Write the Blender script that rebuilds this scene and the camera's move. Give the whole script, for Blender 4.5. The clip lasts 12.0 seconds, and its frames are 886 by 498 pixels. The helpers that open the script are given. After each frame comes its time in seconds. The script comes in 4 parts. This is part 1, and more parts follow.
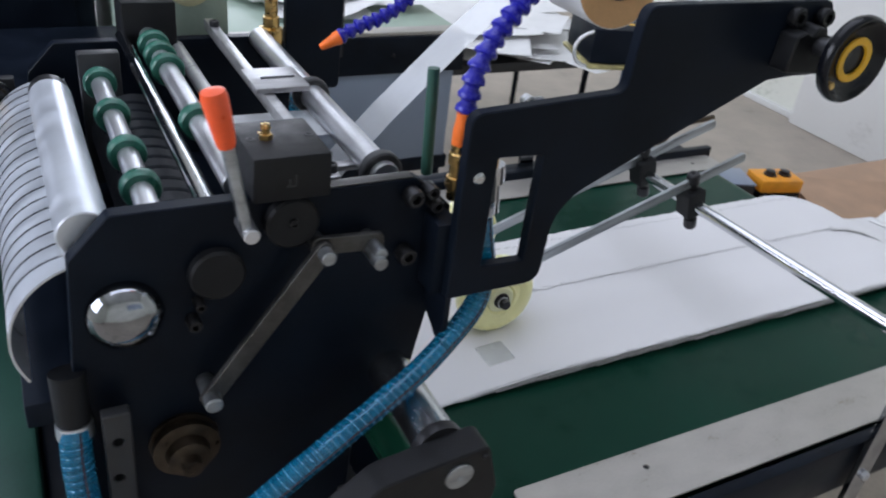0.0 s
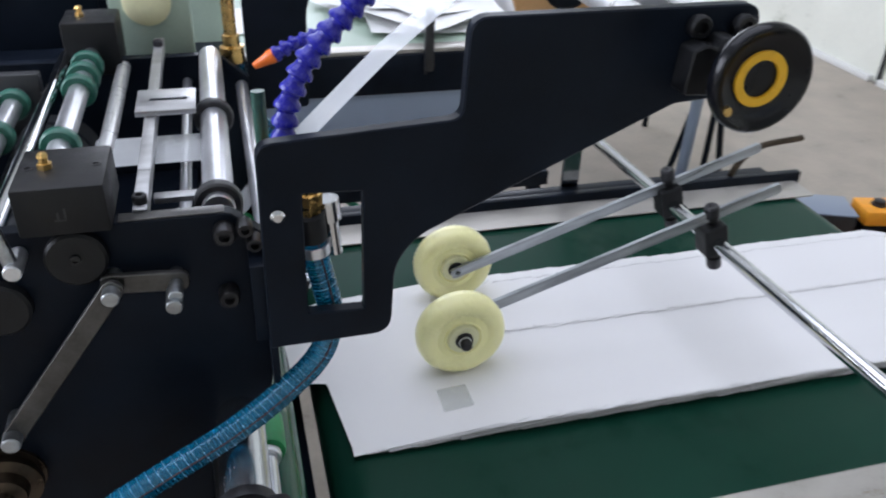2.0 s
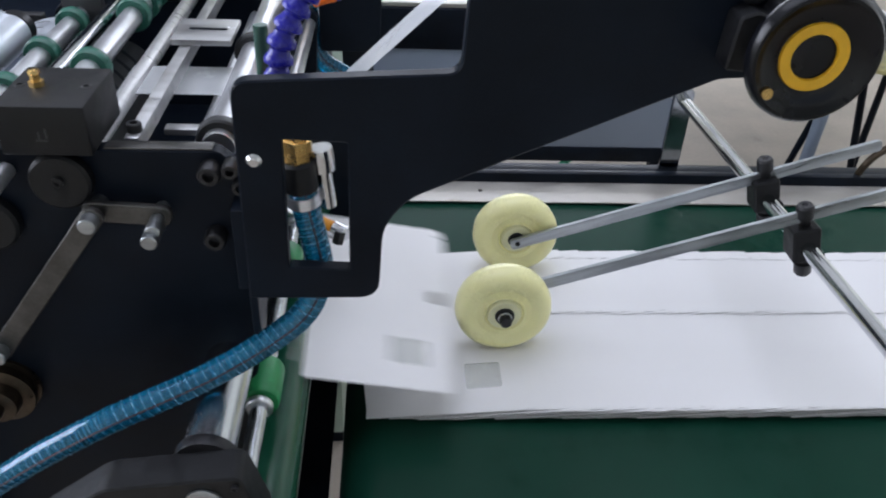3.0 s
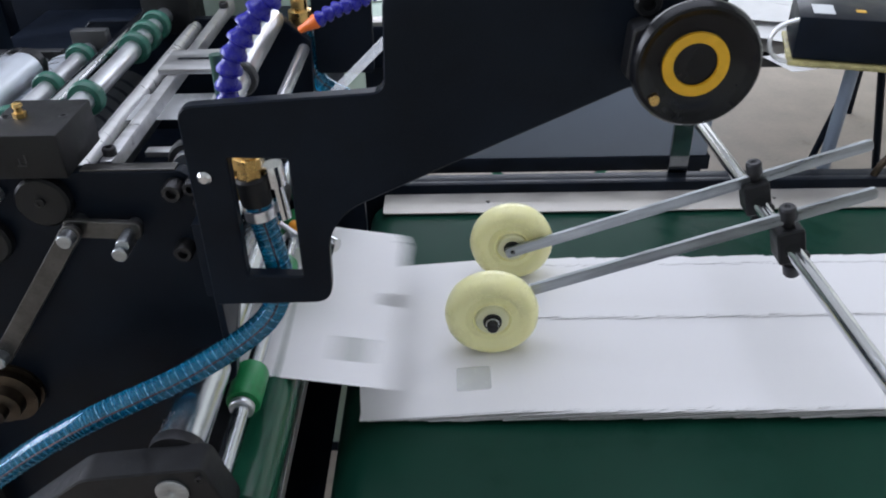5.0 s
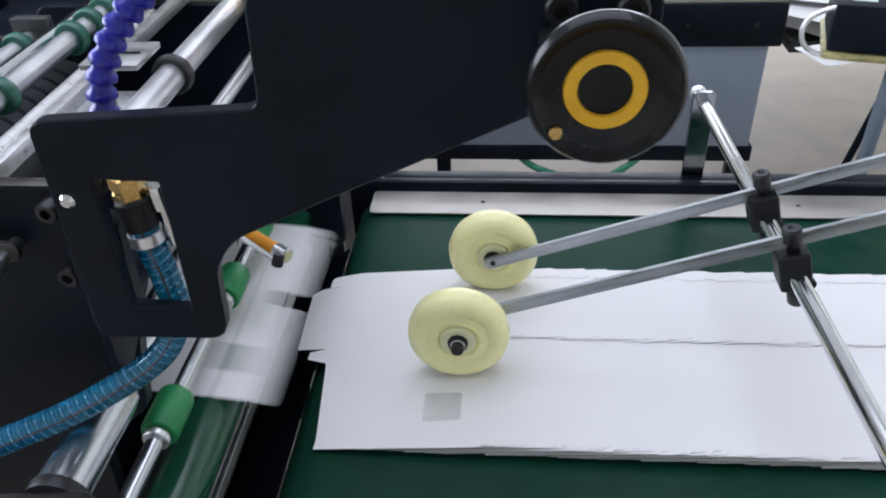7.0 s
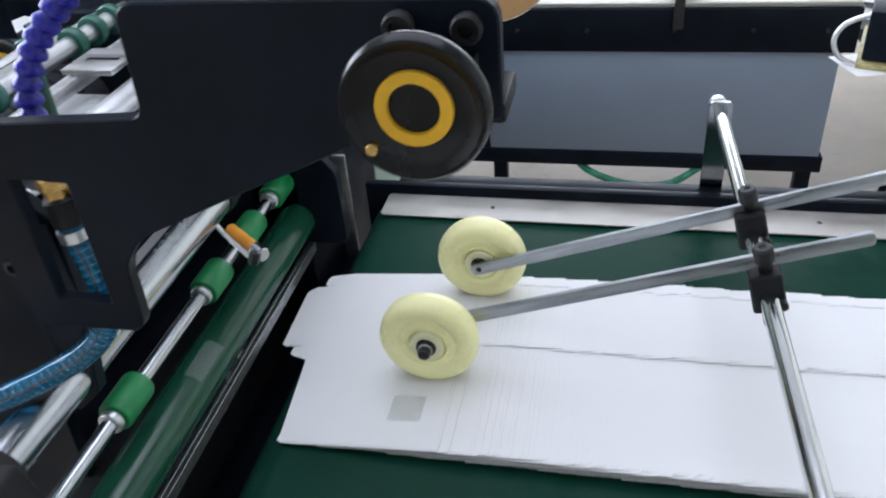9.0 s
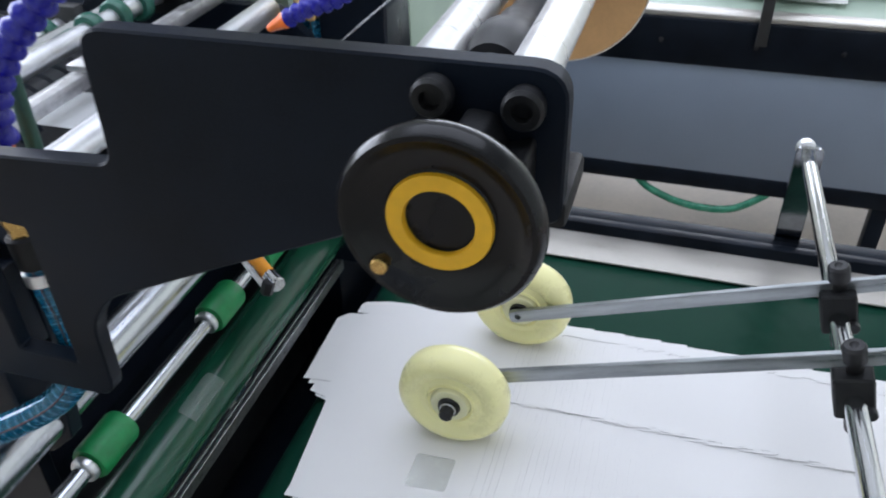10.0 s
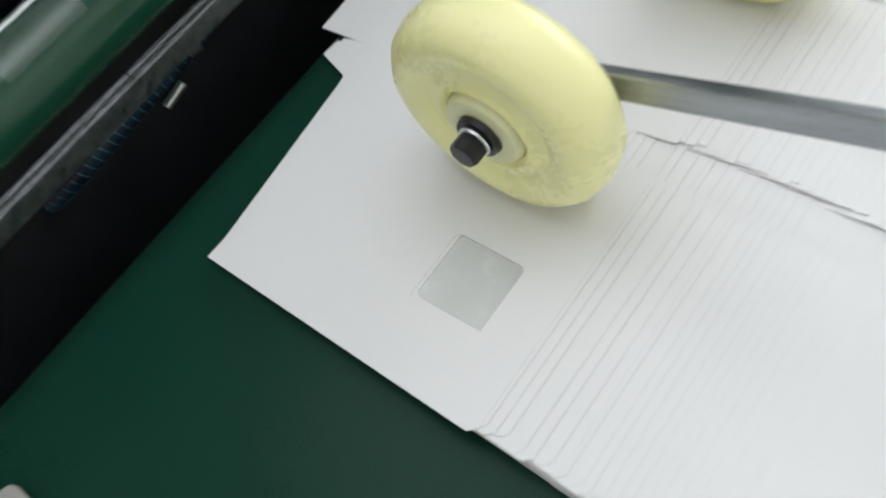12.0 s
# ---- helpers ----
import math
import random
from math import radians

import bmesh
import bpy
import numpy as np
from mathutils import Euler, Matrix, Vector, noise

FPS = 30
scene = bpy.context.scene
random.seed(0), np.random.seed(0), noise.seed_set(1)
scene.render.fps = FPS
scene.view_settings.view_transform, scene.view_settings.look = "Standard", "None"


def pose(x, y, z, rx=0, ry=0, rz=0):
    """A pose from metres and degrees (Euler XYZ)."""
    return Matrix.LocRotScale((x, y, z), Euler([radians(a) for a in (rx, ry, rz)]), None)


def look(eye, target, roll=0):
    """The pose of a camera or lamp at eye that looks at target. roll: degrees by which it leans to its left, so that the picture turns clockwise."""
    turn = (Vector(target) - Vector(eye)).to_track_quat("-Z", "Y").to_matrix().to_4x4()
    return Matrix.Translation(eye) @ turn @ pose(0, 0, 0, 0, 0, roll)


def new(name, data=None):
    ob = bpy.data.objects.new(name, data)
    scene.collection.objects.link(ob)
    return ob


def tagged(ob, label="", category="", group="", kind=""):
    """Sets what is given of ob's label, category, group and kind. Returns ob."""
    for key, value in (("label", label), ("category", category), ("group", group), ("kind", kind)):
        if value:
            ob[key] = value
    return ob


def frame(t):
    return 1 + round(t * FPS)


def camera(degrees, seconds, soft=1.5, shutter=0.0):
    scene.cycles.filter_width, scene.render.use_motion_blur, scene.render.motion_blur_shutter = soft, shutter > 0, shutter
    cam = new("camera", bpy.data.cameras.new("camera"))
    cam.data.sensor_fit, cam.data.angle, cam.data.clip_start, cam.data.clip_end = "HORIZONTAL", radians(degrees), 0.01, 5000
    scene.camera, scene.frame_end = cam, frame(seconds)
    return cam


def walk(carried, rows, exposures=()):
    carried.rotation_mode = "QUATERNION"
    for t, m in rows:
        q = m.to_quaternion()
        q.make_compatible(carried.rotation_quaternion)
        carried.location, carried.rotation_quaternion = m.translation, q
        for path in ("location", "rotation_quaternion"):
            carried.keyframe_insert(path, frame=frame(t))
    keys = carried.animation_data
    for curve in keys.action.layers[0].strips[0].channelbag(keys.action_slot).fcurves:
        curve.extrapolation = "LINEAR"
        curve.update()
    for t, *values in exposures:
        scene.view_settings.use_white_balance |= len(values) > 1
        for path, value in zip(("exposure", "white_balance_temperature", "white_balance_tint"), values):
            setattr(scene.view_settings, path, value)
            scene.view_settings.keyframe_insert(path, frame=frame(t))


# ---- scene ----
cam = camera(57.9, 12.0, soft=2.0, shutter=0.5)
PATH = [
    (0, (-0.5645, -0.7580, 1.5605), (0.3130, 0.7160, 0.5325), 7.35),
    (0.5, (-0.4613, -0.8213, 1.5682), (0.2455, 0.7503, 0.5543), 5.60),
    (1, (-0.3990, -0.8435, 1.5720), (0.2410, 0.7465, 0.5410), 2.75),
    (1.5, (-0.3216, -0.8138, 1.5661), (0.3000, 0.7915, 0.5494), 2.80),
    (2, (-0.2623, -0.7772, 1.5594), (0.2110, 0.8665, 0.5227), 2.15),
    (2.5, (-0.2000, -0.7545, 1.5435), (0.0450, 0.8975, 0.4430), 2.40),
    (3, (-0.1460, -0.7440, 1.5385), (-0.0090, 0.8990, 0.4060), 3.10),
    (3.2, (-0.1280, -0.7380, 1.5355), (-0.0040, 0.9050, 0.4020), 3.40),
    (5, (-0.0504, -0.7842, 1.5567), (-0.0791, 0.8834, 0.4532), -1.36),
    (5.5, (-0.0395, -0.7540, 1.5545), (-0.0815, 0.9015, 0.4330), -1.35),
    (6, (-0.0427, -0.7053, 1.5440), (-0.0538, 0.9379, 0.4046), 0.42),
    (6.5, (0.0002, -0.6776, 1.5427), (-0.0702, 0.9564, 0.3921), -1.10),
    (8.5, (0.1687, -0.7067, 1.5410), (-0.2287, 0.8871, 0.3994), -3.82),
    (9, (0.1985, -0.6670, 1.5465), (-0.2090, 0.9255, 0.4070), -5.05),
    (9.5, (0.2027, -0.6013, 1.5437), (-0.2105, 0.9952, 0.4123), -2.75),
    (10, (0.1757, -0.5396, 1.5392), (-0.3344, 0.9968, 0.3677), -1.85),
    (10.5, (0.1878, -0.4604, 1.4904), (-0.2828, 0.9646, 0.1706), -2.84),
    (11, (0.2050, -0.3490, 1.4230), (-0.4270, 0.8070, -0.0810), -6.90),
    (11.5, (0.2015, -0.2030, 1.3385), (-0.5915, 0.4730, -0.3680), -18.25),
    (12, (0.1600, -0.1440, 1.2185), (-0.6815, 0.3985, -0.5100), -23.00),
]
walk(cam, [(t, look(eye, target, roll)) for t, eye, target, roll in PATH],
     exposures=[(0, -1.76, 6200, 9), (1.0, -1.58, 6250, 9), (1.5, -1.46, 6250, 9), (3.0, -1.50, 6250, 9), (5.5, -1.53, 6250, 9), (6.0, -1.40, 6250, 9), (6.5, -1.35, 6250, 9), (9.5, -1.27, 6200, 7), (10.5, -1.32, 6300, 6), (11.5, -1.20, 6700, 1), (12, -1.20, 6850, 2)])

# ---- world, daylight and exposure ----
world = bpy.data.worlds.new("workshop_daylight")
scene.world = world
world.use_nodes = True
wn, wl = world.node_tree.nodes, world.node_tree.links
sky = wn.new("ShaderNodeTexSky")
sky.sky_type, sky.sun_disc, sky.sun_elevation, sky.sun_rotation = "NISHITA", False, radians(38), radians(20)
wn["Background"].inputs[1].default_value = 0.12
wl.new(sky.outputs[0], wn["Background"].inputs[0])


def area_lamp(name, eye, target, w, h, watts, color=(0.87, 0.885, 1.0)):
    lamp = bpy.data.lights.new(name, "AREA")
    lamp.shape, lamp.size, lamp.size_y, lamp.energy, lamp.color = "RECTANGLE", w, h, watts, color
    ob = new(name, lamp)
    ob.matrix_world = look(eye, target)
    return ob


# Lamps for daylight; the openings they stand in are assumed, out of view.
area_lamp("overhead_lamp", (-0.3, 0.8, 4.12), (-0.3, 0.8, 0), 3.4, 2.8, 225)
area_lamp("north_window_glow", (0.2, 5.9, 2.6), (0.2, 0, 1.6), 4.6, 1.7, 340)
area_lamp("west_window_glow", (-3.9, 0.6, 2.4), (0, 0.4, 1.2), 3.6, 1.7, 510)
# Added weak fill; no window is known on this side.
area_lamp("south_fill_lamp", (1.4, -3.9, 2.5), (0.8, 0, 1.0), 3.0, 1.5, 12)

# ---- materials ----


def material(name, color, rough=0.5, metal=0.0, vary=0.15, scale=30.0, fine=220.0, bump=0.1, stretch=(1, 1, 1), rough_vary=0.12, coat=0.0,
             transmission=0.0, alpha=1.0, dirt=None, spec=0.5):
    """A painted, metal or plastic surface: colour mottled at two scales, uneven gloss, fine relief."""
    m = bpy.data.materials.new(name)
    m.use_nodes = True
    n, l = m.node_tree.nodes, m.node_tree.links
    b = n["Principled BSDF"]
    co = n.new("ShaderNodeTexCoord")
    mp = n.new("ShaderNodeMapping")
    mp.inputs["Scale"].default_value = stretch
    l.new(co.outputs["Object"], mp.inputs[0])
    big, small = n.new("ShaderNodeTexNoise"), n.new("ShaderNodeTexNoise")
    big.inputs["Scale"].default_value, big.inputs["Detail"].default_value = scale, 6
    small.inputs["Scale"].default_value, small.inputs["Detail"].default_value = fine, 3
    l.new(mp.outputs[0], big.inputs[0]), l.new(mp.outputs[0], small.inputs[0])
    add = n.new("ShaderNodeMath")
    add.operation = "MULTIPLY_ADD"
    add.inputs[1].default_value = 0.35
    l.new(small.outputs[0], add.inputs[0]), l.new(big.outputs[0], add.inputs[2])
    ramp = n.new("ShaderNodeValToRGB")
    lo, hi = [max(0, c * (1 - vary)) for c in color], [min(1, c * (1 + vary)) for c in color]
    if dirt:
        lo = dirt
    ramp.color_ramp.elements[0].position, ramp.color_ramp.elements[0].color = 0.42, (*lo, 1)
    ramp.color_ramp.elements[1].position, ramp.color_ramp.elements[1].color = 0.85, (*hi, 1)
    if dirt:
        ramp.color_ramp.elements[0].position = 0.34
        e = ramp.color_ramp.elements.new(0.52)
        e.color = (*color, 1)
    l.new(add.outputs[0], ramp.inputs[0]), l.new(ramp.outputs[0], b.inputs["Base Color"])
    rr = n.new("ShaderNodeMapRange")
    rr.inputs["From Min"].default_value, rr.inputs["From Max"].default_value = 0.4, 0.9
    rr.inputs["To Min"].default_value, rr.inputs["To Max"].default_value = max(0.02, rough - rough_vary), min(1, rough + rough_vary)
    l.new(add.outputs[0], rr.inputs[0]), l.new(rr.outputs[0], b.inputs["Roughness"])
    if bump:
        bp = n.new("ShaderNodeBump")
        bp.inputs["Strength"].default_value, bp.inputs["Distance"].default_value = bump, 0.002
        l.new(add.outputs[0], bp.inputs["Height"]), l.new(bp.outputs[0], b.inputs["Normal"])
    b.inputs["Metallic"].default_value = metal
    b.inputs["Coat Weight"].default_value = coat
    b.inputs["Transmission Weight"].default_value = transmission
    b.inputs["Alpha"].default_value = alpha
    b.inputs["Specular IOR Level"].default_value = spec
    return m


BLACK = material("black_enamel", (0.0055, 0.0085, 0.0150), 0.38, vary=0.35, scale=14, fine=500, bump=0.06, spec=0.11)
BLACK_CAST = material("black_cast_iron", (0.006, 0.0065, 0.008), 0.48, vary=0.4, scale=60, fine=700, bump=0.25, spec=0.3)
BLACK_PLASTIC = material("black_glossy_plastic", (0.0035, 0.004, 0.006), 0.24, vary=0.3, scale=25, bump=0.03, rough_vary=0.06, spec=0.28)
BLACK_STEEL = material("blackened_steel", (0.03, 0.03, 0.033), 0.38, metal=0.6, vary=0.4, scale=40)
GUNMETAL = material("dark_grey_painted_steel", (0.026, 0.027, 0.03), 0.45, vary=0.25, scale=40, bump=0.1)
STEEL = material("brushed_steel", (0.72, 0.73, 0.77), 0.33, metal=0.92, vary=0.12, scale=20, fine=260, stretch=(1, 1, 1), bump=0.02, rough_vary=0.06)
STEEL_LONG = material("drawn_steel_flat_bar", (0.46, 0.46, 0.47), 0.36, metal=0.85, vary=0.2, scale=18, fine=300, stretch=(0.6, 6, 6), bump=0.06)
# Chrome darkened in colour to stand for the cap's dim reflections.
DIM_CHROME = material("dim_reflection_chrome", (0.30, 0.31, 0.33), 0.10, metal=1.0, vary=0.25, scale=40, bump=0.03, rough_vary=0.05)
STRIPE_RED = material("dull_red_thread", (0.035, 0.012, 0.016), 0.5, vary=0.2, scale=80)
CHROME = material("polished_chrome", (0.66, 0.67, 0.7), 0.12, metal=1.0, vary=0.06, scale=12, bump=0.01, rough_vary=0.05)
STAINLESS = material("stained_stainless_strip", (0.45, 0.43, 0.405), 0.45, metal=0.7, vary=0.16, scale=15, fine=160, stretch=(1, 2, 1), bump=0.05, dirt=(0.27, 0.215, 0.155))
# Steel with the links' shade put into its colour.
DIM_STEEL = material("steel_dimmed_for_shade", (0.09, 0.088, 0.086), 0.36, metal=0.9, vary=0.35, scale=45, fine=300, bump=0.08)
GUARD = material("satin_aluminium_sheet", (0.72, 0.76, 0.83), 0.36, metal=0.75, vary=0.06, scale=14, fine=240, stretch=(1, 3, 1), bump=0.03)
ARM_STEEL = material("cold_rolled_steel_arm", (0.36, 0.38, 0.40), 0.36, metal=1.0, vary=0.3, scale=22, fine=300, stretch=(0.6, 6, 6), bump=0.08)
ROLLER_STEEL = material("polished_roller_steel", (0.52, 0.54, 0.57), 0.21, metal=1.0, vary=0.12, scale=16, fine=240, stretch=(1, 0.3, 1), bump=0.02, rough_vary=0.08)
DULL_STEEL = material("dull_grey_steel", (0.045, 0.048, 0.055), 0.42, metal=0.6, vary=0.2, scale=25, bump=0.05)
BRASS = material("worn_brass", (0.62, 0.42, 0.16), 0.28, metal=1.0, vary=0.2, scale=90)
BRONZE = material("oiled_bronze", (0.065, 0.050, 0.036), 0.35, metal=0.9, vary=0.35, scale=70)
BELT = material("dark_green_conveyor_belt", (0.0055, 0.036, 0.023), 0.30, vary=0.25, scale=5, fine=900, bump=0.03, rough_vary=0.09, dirt=(0.004, 0.026, 0.016), spec=0.10)
ROLLER_GREEN = material("dark_green_roller_rubber", (0.009, 0.058, 0.033), 0.17, vary=0.25, scale=12, stretch=(1, 0.2, 1), bump=0.03)
RING_GREEN = material("teal_green_polyurethane", (0.024, 0.115, 0.082), 0.34, vary=0.25, scale=60, bump=0.05)
SLEEVE_GREEN = material("bright_green_rubber_sleeve", (0.012, 0.20, 0.06), 0.42, vary=0.2, scale=60, bump=0.05)
YELLOW_PU = material("pale_yellow_polyurethane", (0.98, 0.93, 0.49), 0.28, vary=0.02, scale=22, fine=300, bump=0.0, rough_vary=0.03)
YELLOW_PU.node_tree.nodes["Principled BSDF"].inputs["Subsurface Weight"].default_value = 0.12
YELLOW_PU.node_tree.nodes["Principled BSDF"].inputs["Subsurface Scale"].default_value = 0.008
YELLOW_PU.node_tree.nodes["Principled BSDF"].inputs["Subsurface Radius"].default_value = (1.0, 0.95, 0.5)
CREAM_PU = material("cream_hub_plastic", (0.80, 0.78, 0.50), 0.42, vary=0.08, scale=30, bump=0.04)
RING_YELLOW = material("yellow_wheel_marking", (0.72, 0.40, 0.012), 0.42, vary=0.12, scale=60, bump=0.05)
ORANGE = material("orange_plastic", (0.85, 0.17, 0.02), 0.42, vary=0.12, scale=50, bump=0.04)
ORANGE_RED = material("red_orange_lever_grip", (0.88, 0.105, 0.025), 0.38, vary=0.1, scale=40, bump=0.04)
SWITCH_YELLOW = material("amber_switch_box_plastic", (0.82, 0.33, 0.02), 0.42, vary=0.1, scale=40, bump=0.05)
BLUE = material("ultramarine_hose_plastic", (0.012, 0.011, 0.30), 0.3, vary=0.15, scale=60, bump=0.03)
TEAL = material("translucent_teal_hose", (0.010, 0.20, 0.38), 0.09, vary=0.2, scale=50, bump=0.03, transmission=0.6, rough_vary=0.04)
# Darker copies of the hose and wire colours, for shade under the roller.
SHADED_HOSE = material("shaded_blue_hose", (0.006, 0.022, 0.05), 0.4, vary=0.4, scale=40, bump=0.1)
SHADED_WIRE = material("shaded_blue_wire", (0.10, 0.26, 0.34), 0.4, vary=0.3, scale=50)
WIRE = material("pale_spiral_wire", (0.20, 0.42, 0.56), 0.22, metal=0.5, vary=0.1, scale=60)
FILM = material("clear_plastic_film", (0.86, 0.88, 0.9), 0.16, vary=0.04, scale=14, fine=120, bump=0.15, alpha=0.38)
# Whitened film, so windows over stacked cards look lit instead of dark.
FILM_PATCH = material("whitened_window_patch", (0.9, 0.91, 0.9), 0.2, vary=0.03, scale=60, bump=0.2, alpha=0.42)
TAPE = material("cloudy_clear_tape", (0.62, 0.68, 0.66), 0.25, vary=0.12, scale=60, bump=0.2, alpha=0.07)
PAPER = material("white_card", (0.80, 0.79, 0.80), 0.62, vary=0.018, scale=9, fine=700, bump=0.04, rough_vary=0.05)
# Cut-edge grey, darkened to paint the shade lines between stacked cards.
EDGE_SHADE = material("card_edge_shade", (0.27, 0.265, 0.27), 0.8, vary=0.15, scale=200, bump=0.0)
PAPER_OLD = material("white_waste_paper", (0.84, 0.84, 0.84), 0.7, vary=0.06, scale=8, bump=0.1)
KRAFT = material("brown_cardboard", (0.40, 0.26, 0.17), 0.75, vary=0.14, scale=12, fine=260, bump=0.12)
FILM_ROLL = material("film_roll_side", (0.62, 0.36, 0.16), 0.45, vary=0.12, scale=20, fine=300, bump=0.06)
ROD_WHITE = material("satin_aluminium_rod", (0.74, 0.74, 0.75), 0.34, metal=0.7, vary=0.08, scale=30, stretch=(1, 6, 1), bump=0.03)
OLD_GLUE = material("grubby_yellowed_plastic", (0.34, 0.30, 0.13), 0.5, vary=0.45, scale=45, fine=300, bump=0.1)
PANEL_GREY = material("grey_blue_sheet_metal", (0.24, 0.285, 0.37), 0.4, vary=0.07, scale=3, fine=220, bump=0.05)
PALE_GREEN = material("pale_green_machine_paint", (0.40, 0.50, 0.42), 0.45, vary=0.1, scale=6, fine=200, bump=0.06)
GREEN_BASE = material("dark_green_machine_paint", (0.02, 0.075, 0.055), 0.45, vary=0.25, scale=6, bump=0.06)
GREEN_HOSE = material("green_vinyl_hose", (0.03, 0.22, 0.13), 0.25, vary=0.2, scale=30, bump=0.03)
FLOOR = material("worn_concrete_floor", (0.38, 0.335, 0.285), 0.55, vary=0.26, scale=5.0, fine=60, bump=0.3, dirt=(0.20, 0.165, 0.13))
WALL = material("stained_plaster_wall", (0.82, 0.83, 0.76), 0.8, vary=0.08, scale=2.6, fine=36, bump=0.3, dirt=(0.40, 0.42, 0.34))
WALL_WHITE = material("white_painted_plaster", (0.80, 0.80, 0.79), 0.75, vary=0.04, scale=2.0, fine=40, bump=0.2, dirt=(0.62, 0.62, 0.60))
CEILING = material("ceiling_sheet", (0.6, 0.62, 0.62), 0.7, vary=0.08, scale=1.0, bump=0.1)
GLAZING = material("window_glass", (0.9, 0.95, 1.0), 0.05, vary=0.02, bump=0.0, transmission=1.0)
LABEL_GREY = material("pale_printed_label", (0.6, 0.62, 0.64), 0.5, vary=0.1, scale=200)

# ---- building helpers ----


def thing(name, label, category, group="", at=(0, 0, 0)):
    e = new(name)
    e.location = at
    e.empty_display_size = 0.02
    return tagged(e, label, category, group)


def part(name, bm, mat, parent=None, label="", smooth=True):
    me = bpy.data.meshes.new(name)
    bmesh.ops.recalc_face_normals(bm, faces=bm.faces)
    bm.to_mesh(me)
    bm.free()
    me.materials.append(mat)
    if smooth:
        for p in me.polygons:
            p.use_smooth = True
        me.set_sharp_from_angle(angle=radians(35))
    ob = new(name, me)
    if parent:
        ob.parent = parent
    if label:
        ob["label"] = label
    return ob


def structure(name, bm, mat, label):
    return tagged(part(name, bm, mat), label, kind="structure")


def box(bm, x0, x1, y0, y1, z0, z1, bevel=0.0, m=None):
    vs = [bm.verts.new((x, y, z)) for x in (x0, x1) for y in (y0, y1) for z in (z0, z1)]
    fs = [bm.faces.new([vs[i] for i in q]) for q in ((0, 1, 3, 2), (4, 6, 7, 5), (0, 4, 5, 1), (2, 3, 7, 6), (0, 2, 6, 4), (1, 5, 7, 3))]
    if m is not None:
        bmesh.ops.transform(bm, matrix=m, verts=vs)
    if bevel:
        es = list({e for f in fs for e in f.edges})
        bmesh.ops.bevel(bm, geom=es, offset=bevel, segments=2, affect="EDGES", profile=0.5)
    return bm


def frame_along(d):
    d = Vector(d).normalized()
    a = Vector((0, 0, 1)) if abs(d.z) < 0.9 else Vector((1, 0, 0))
    u = d.cross(a).normalized()
    return d, u, u.cross(d)


def lathe(bm, p0, axis, profile, segs=32):
    """Turn a profile of (distance along the axis, radius) about the axis from p0."""
    p0 = Vector(p0)
    d, u, v = frame_along(axis)
    rings = []
    for h, r in profile:
        if r < 1e-6:
            rings.append([bm.verts.new(p0 + d * h)])
        else:
            rings.append([bm.verts.new(p0 + d * h + (u * math.cos(2 * math.pi * i / segs) + v * math.sin(2 * math.pi * i / segs)) * r) for i in range(segs)])
    for a, b in zip(rings, rings[1:]):
        for i in range(segs):
            j = (i + 1) % segs
            if len(a) == 1 and len(b) == 1:
                continue
            if len(a) == 1:
                bm.faces.new((a[0], b[i], b[j]))
            elif len(b) == 1:
                bm.faces.new((a[i], a[j], b[0]))
            else:
                bm.faces.new((a[i], a[j], b[j], b[i]))
    return bm


def rod(bm, p0, p1, r, segs=24, chamfer=0.15):
    L = (Vector(p1) - Vector(p0)).length
    c = min(r * chamfer, L * 0.3)
    return lathe(bm, p0, Vector(p1) - Vector(p0), [(0, 0), (0, r - c), (c, r), (L - c, r), (L, r - c), (L, 0)], segs)


def smooth_path(pts, n):
    """A Catmull-Rom line through the points, n steps between each two."""
    P = [Vector(p) for p in pts]
    P = [P[0] * 2 - P[1], *P, P[-1] * 2 - P[-2]]
    out = []
    for i in range(1, len(P) - 2):
        for k in range(n):
            t = k / n
            a, b, c, d = P[i - 1:i + 3]
            out.append(0.5 * ((2 * b) + (c - a) * t + (2 * a - 5 * b + 4 * c - d) * t * t + (3 * b - a - 3 * c + d) * t ** 3))
    out.append(P[-2])
    return out


def tube(bm, path, r, segs=12):
    path = [Vector(p) for p in path]
    u, rings = None, []
    for i, p in enumerate(path):
        d = (path[min(i + 1, len(path) - 1)] - path[max(i - 1, 0)]).normalized()
        u = frame_along(d)[1] if u is None else (u - d * u.dot(d)).normalized()
        v = d.cross(u)
        rings.append([bm.verts.new(p + (u * math.cos(2 * math.pi * k / segs) + v * math.sin(2 * math.pi * k / segs)) * r) for k in range(segs)])
    for a, b in zip(rings, rings[1:]):
        for k in range(segs):
            bm.faces.new((a[k], a[(k + 1) % segs], b[(k + 1) % segs], b[k]))
    bm.faces.new(rings[0][::-1]), bm.faces.new(rings[-1])
    return bm


def helix(path, r, pitch, step=10):
    path = [Vector(p) for p in path]
    out, u, s = [], None, 0.0
    for a, b in zip(path, path[1:]):
        L, d = (b - a).length, (b - a).normalized()
        u = frame_along(d)[1] if u is None else (u - d * u.dot(d)).normalized()
        v = d.cross(u)
        n = max(1, round(L / pitch * step))
        for k in range(n):
            f = 2 * math.pi * (s + L * k / n) / pitch
            out.append(a + (b - a) * (k / n) + (u * math.cos(f) + v * math.sin(f)) * r)
        s += L
    return out


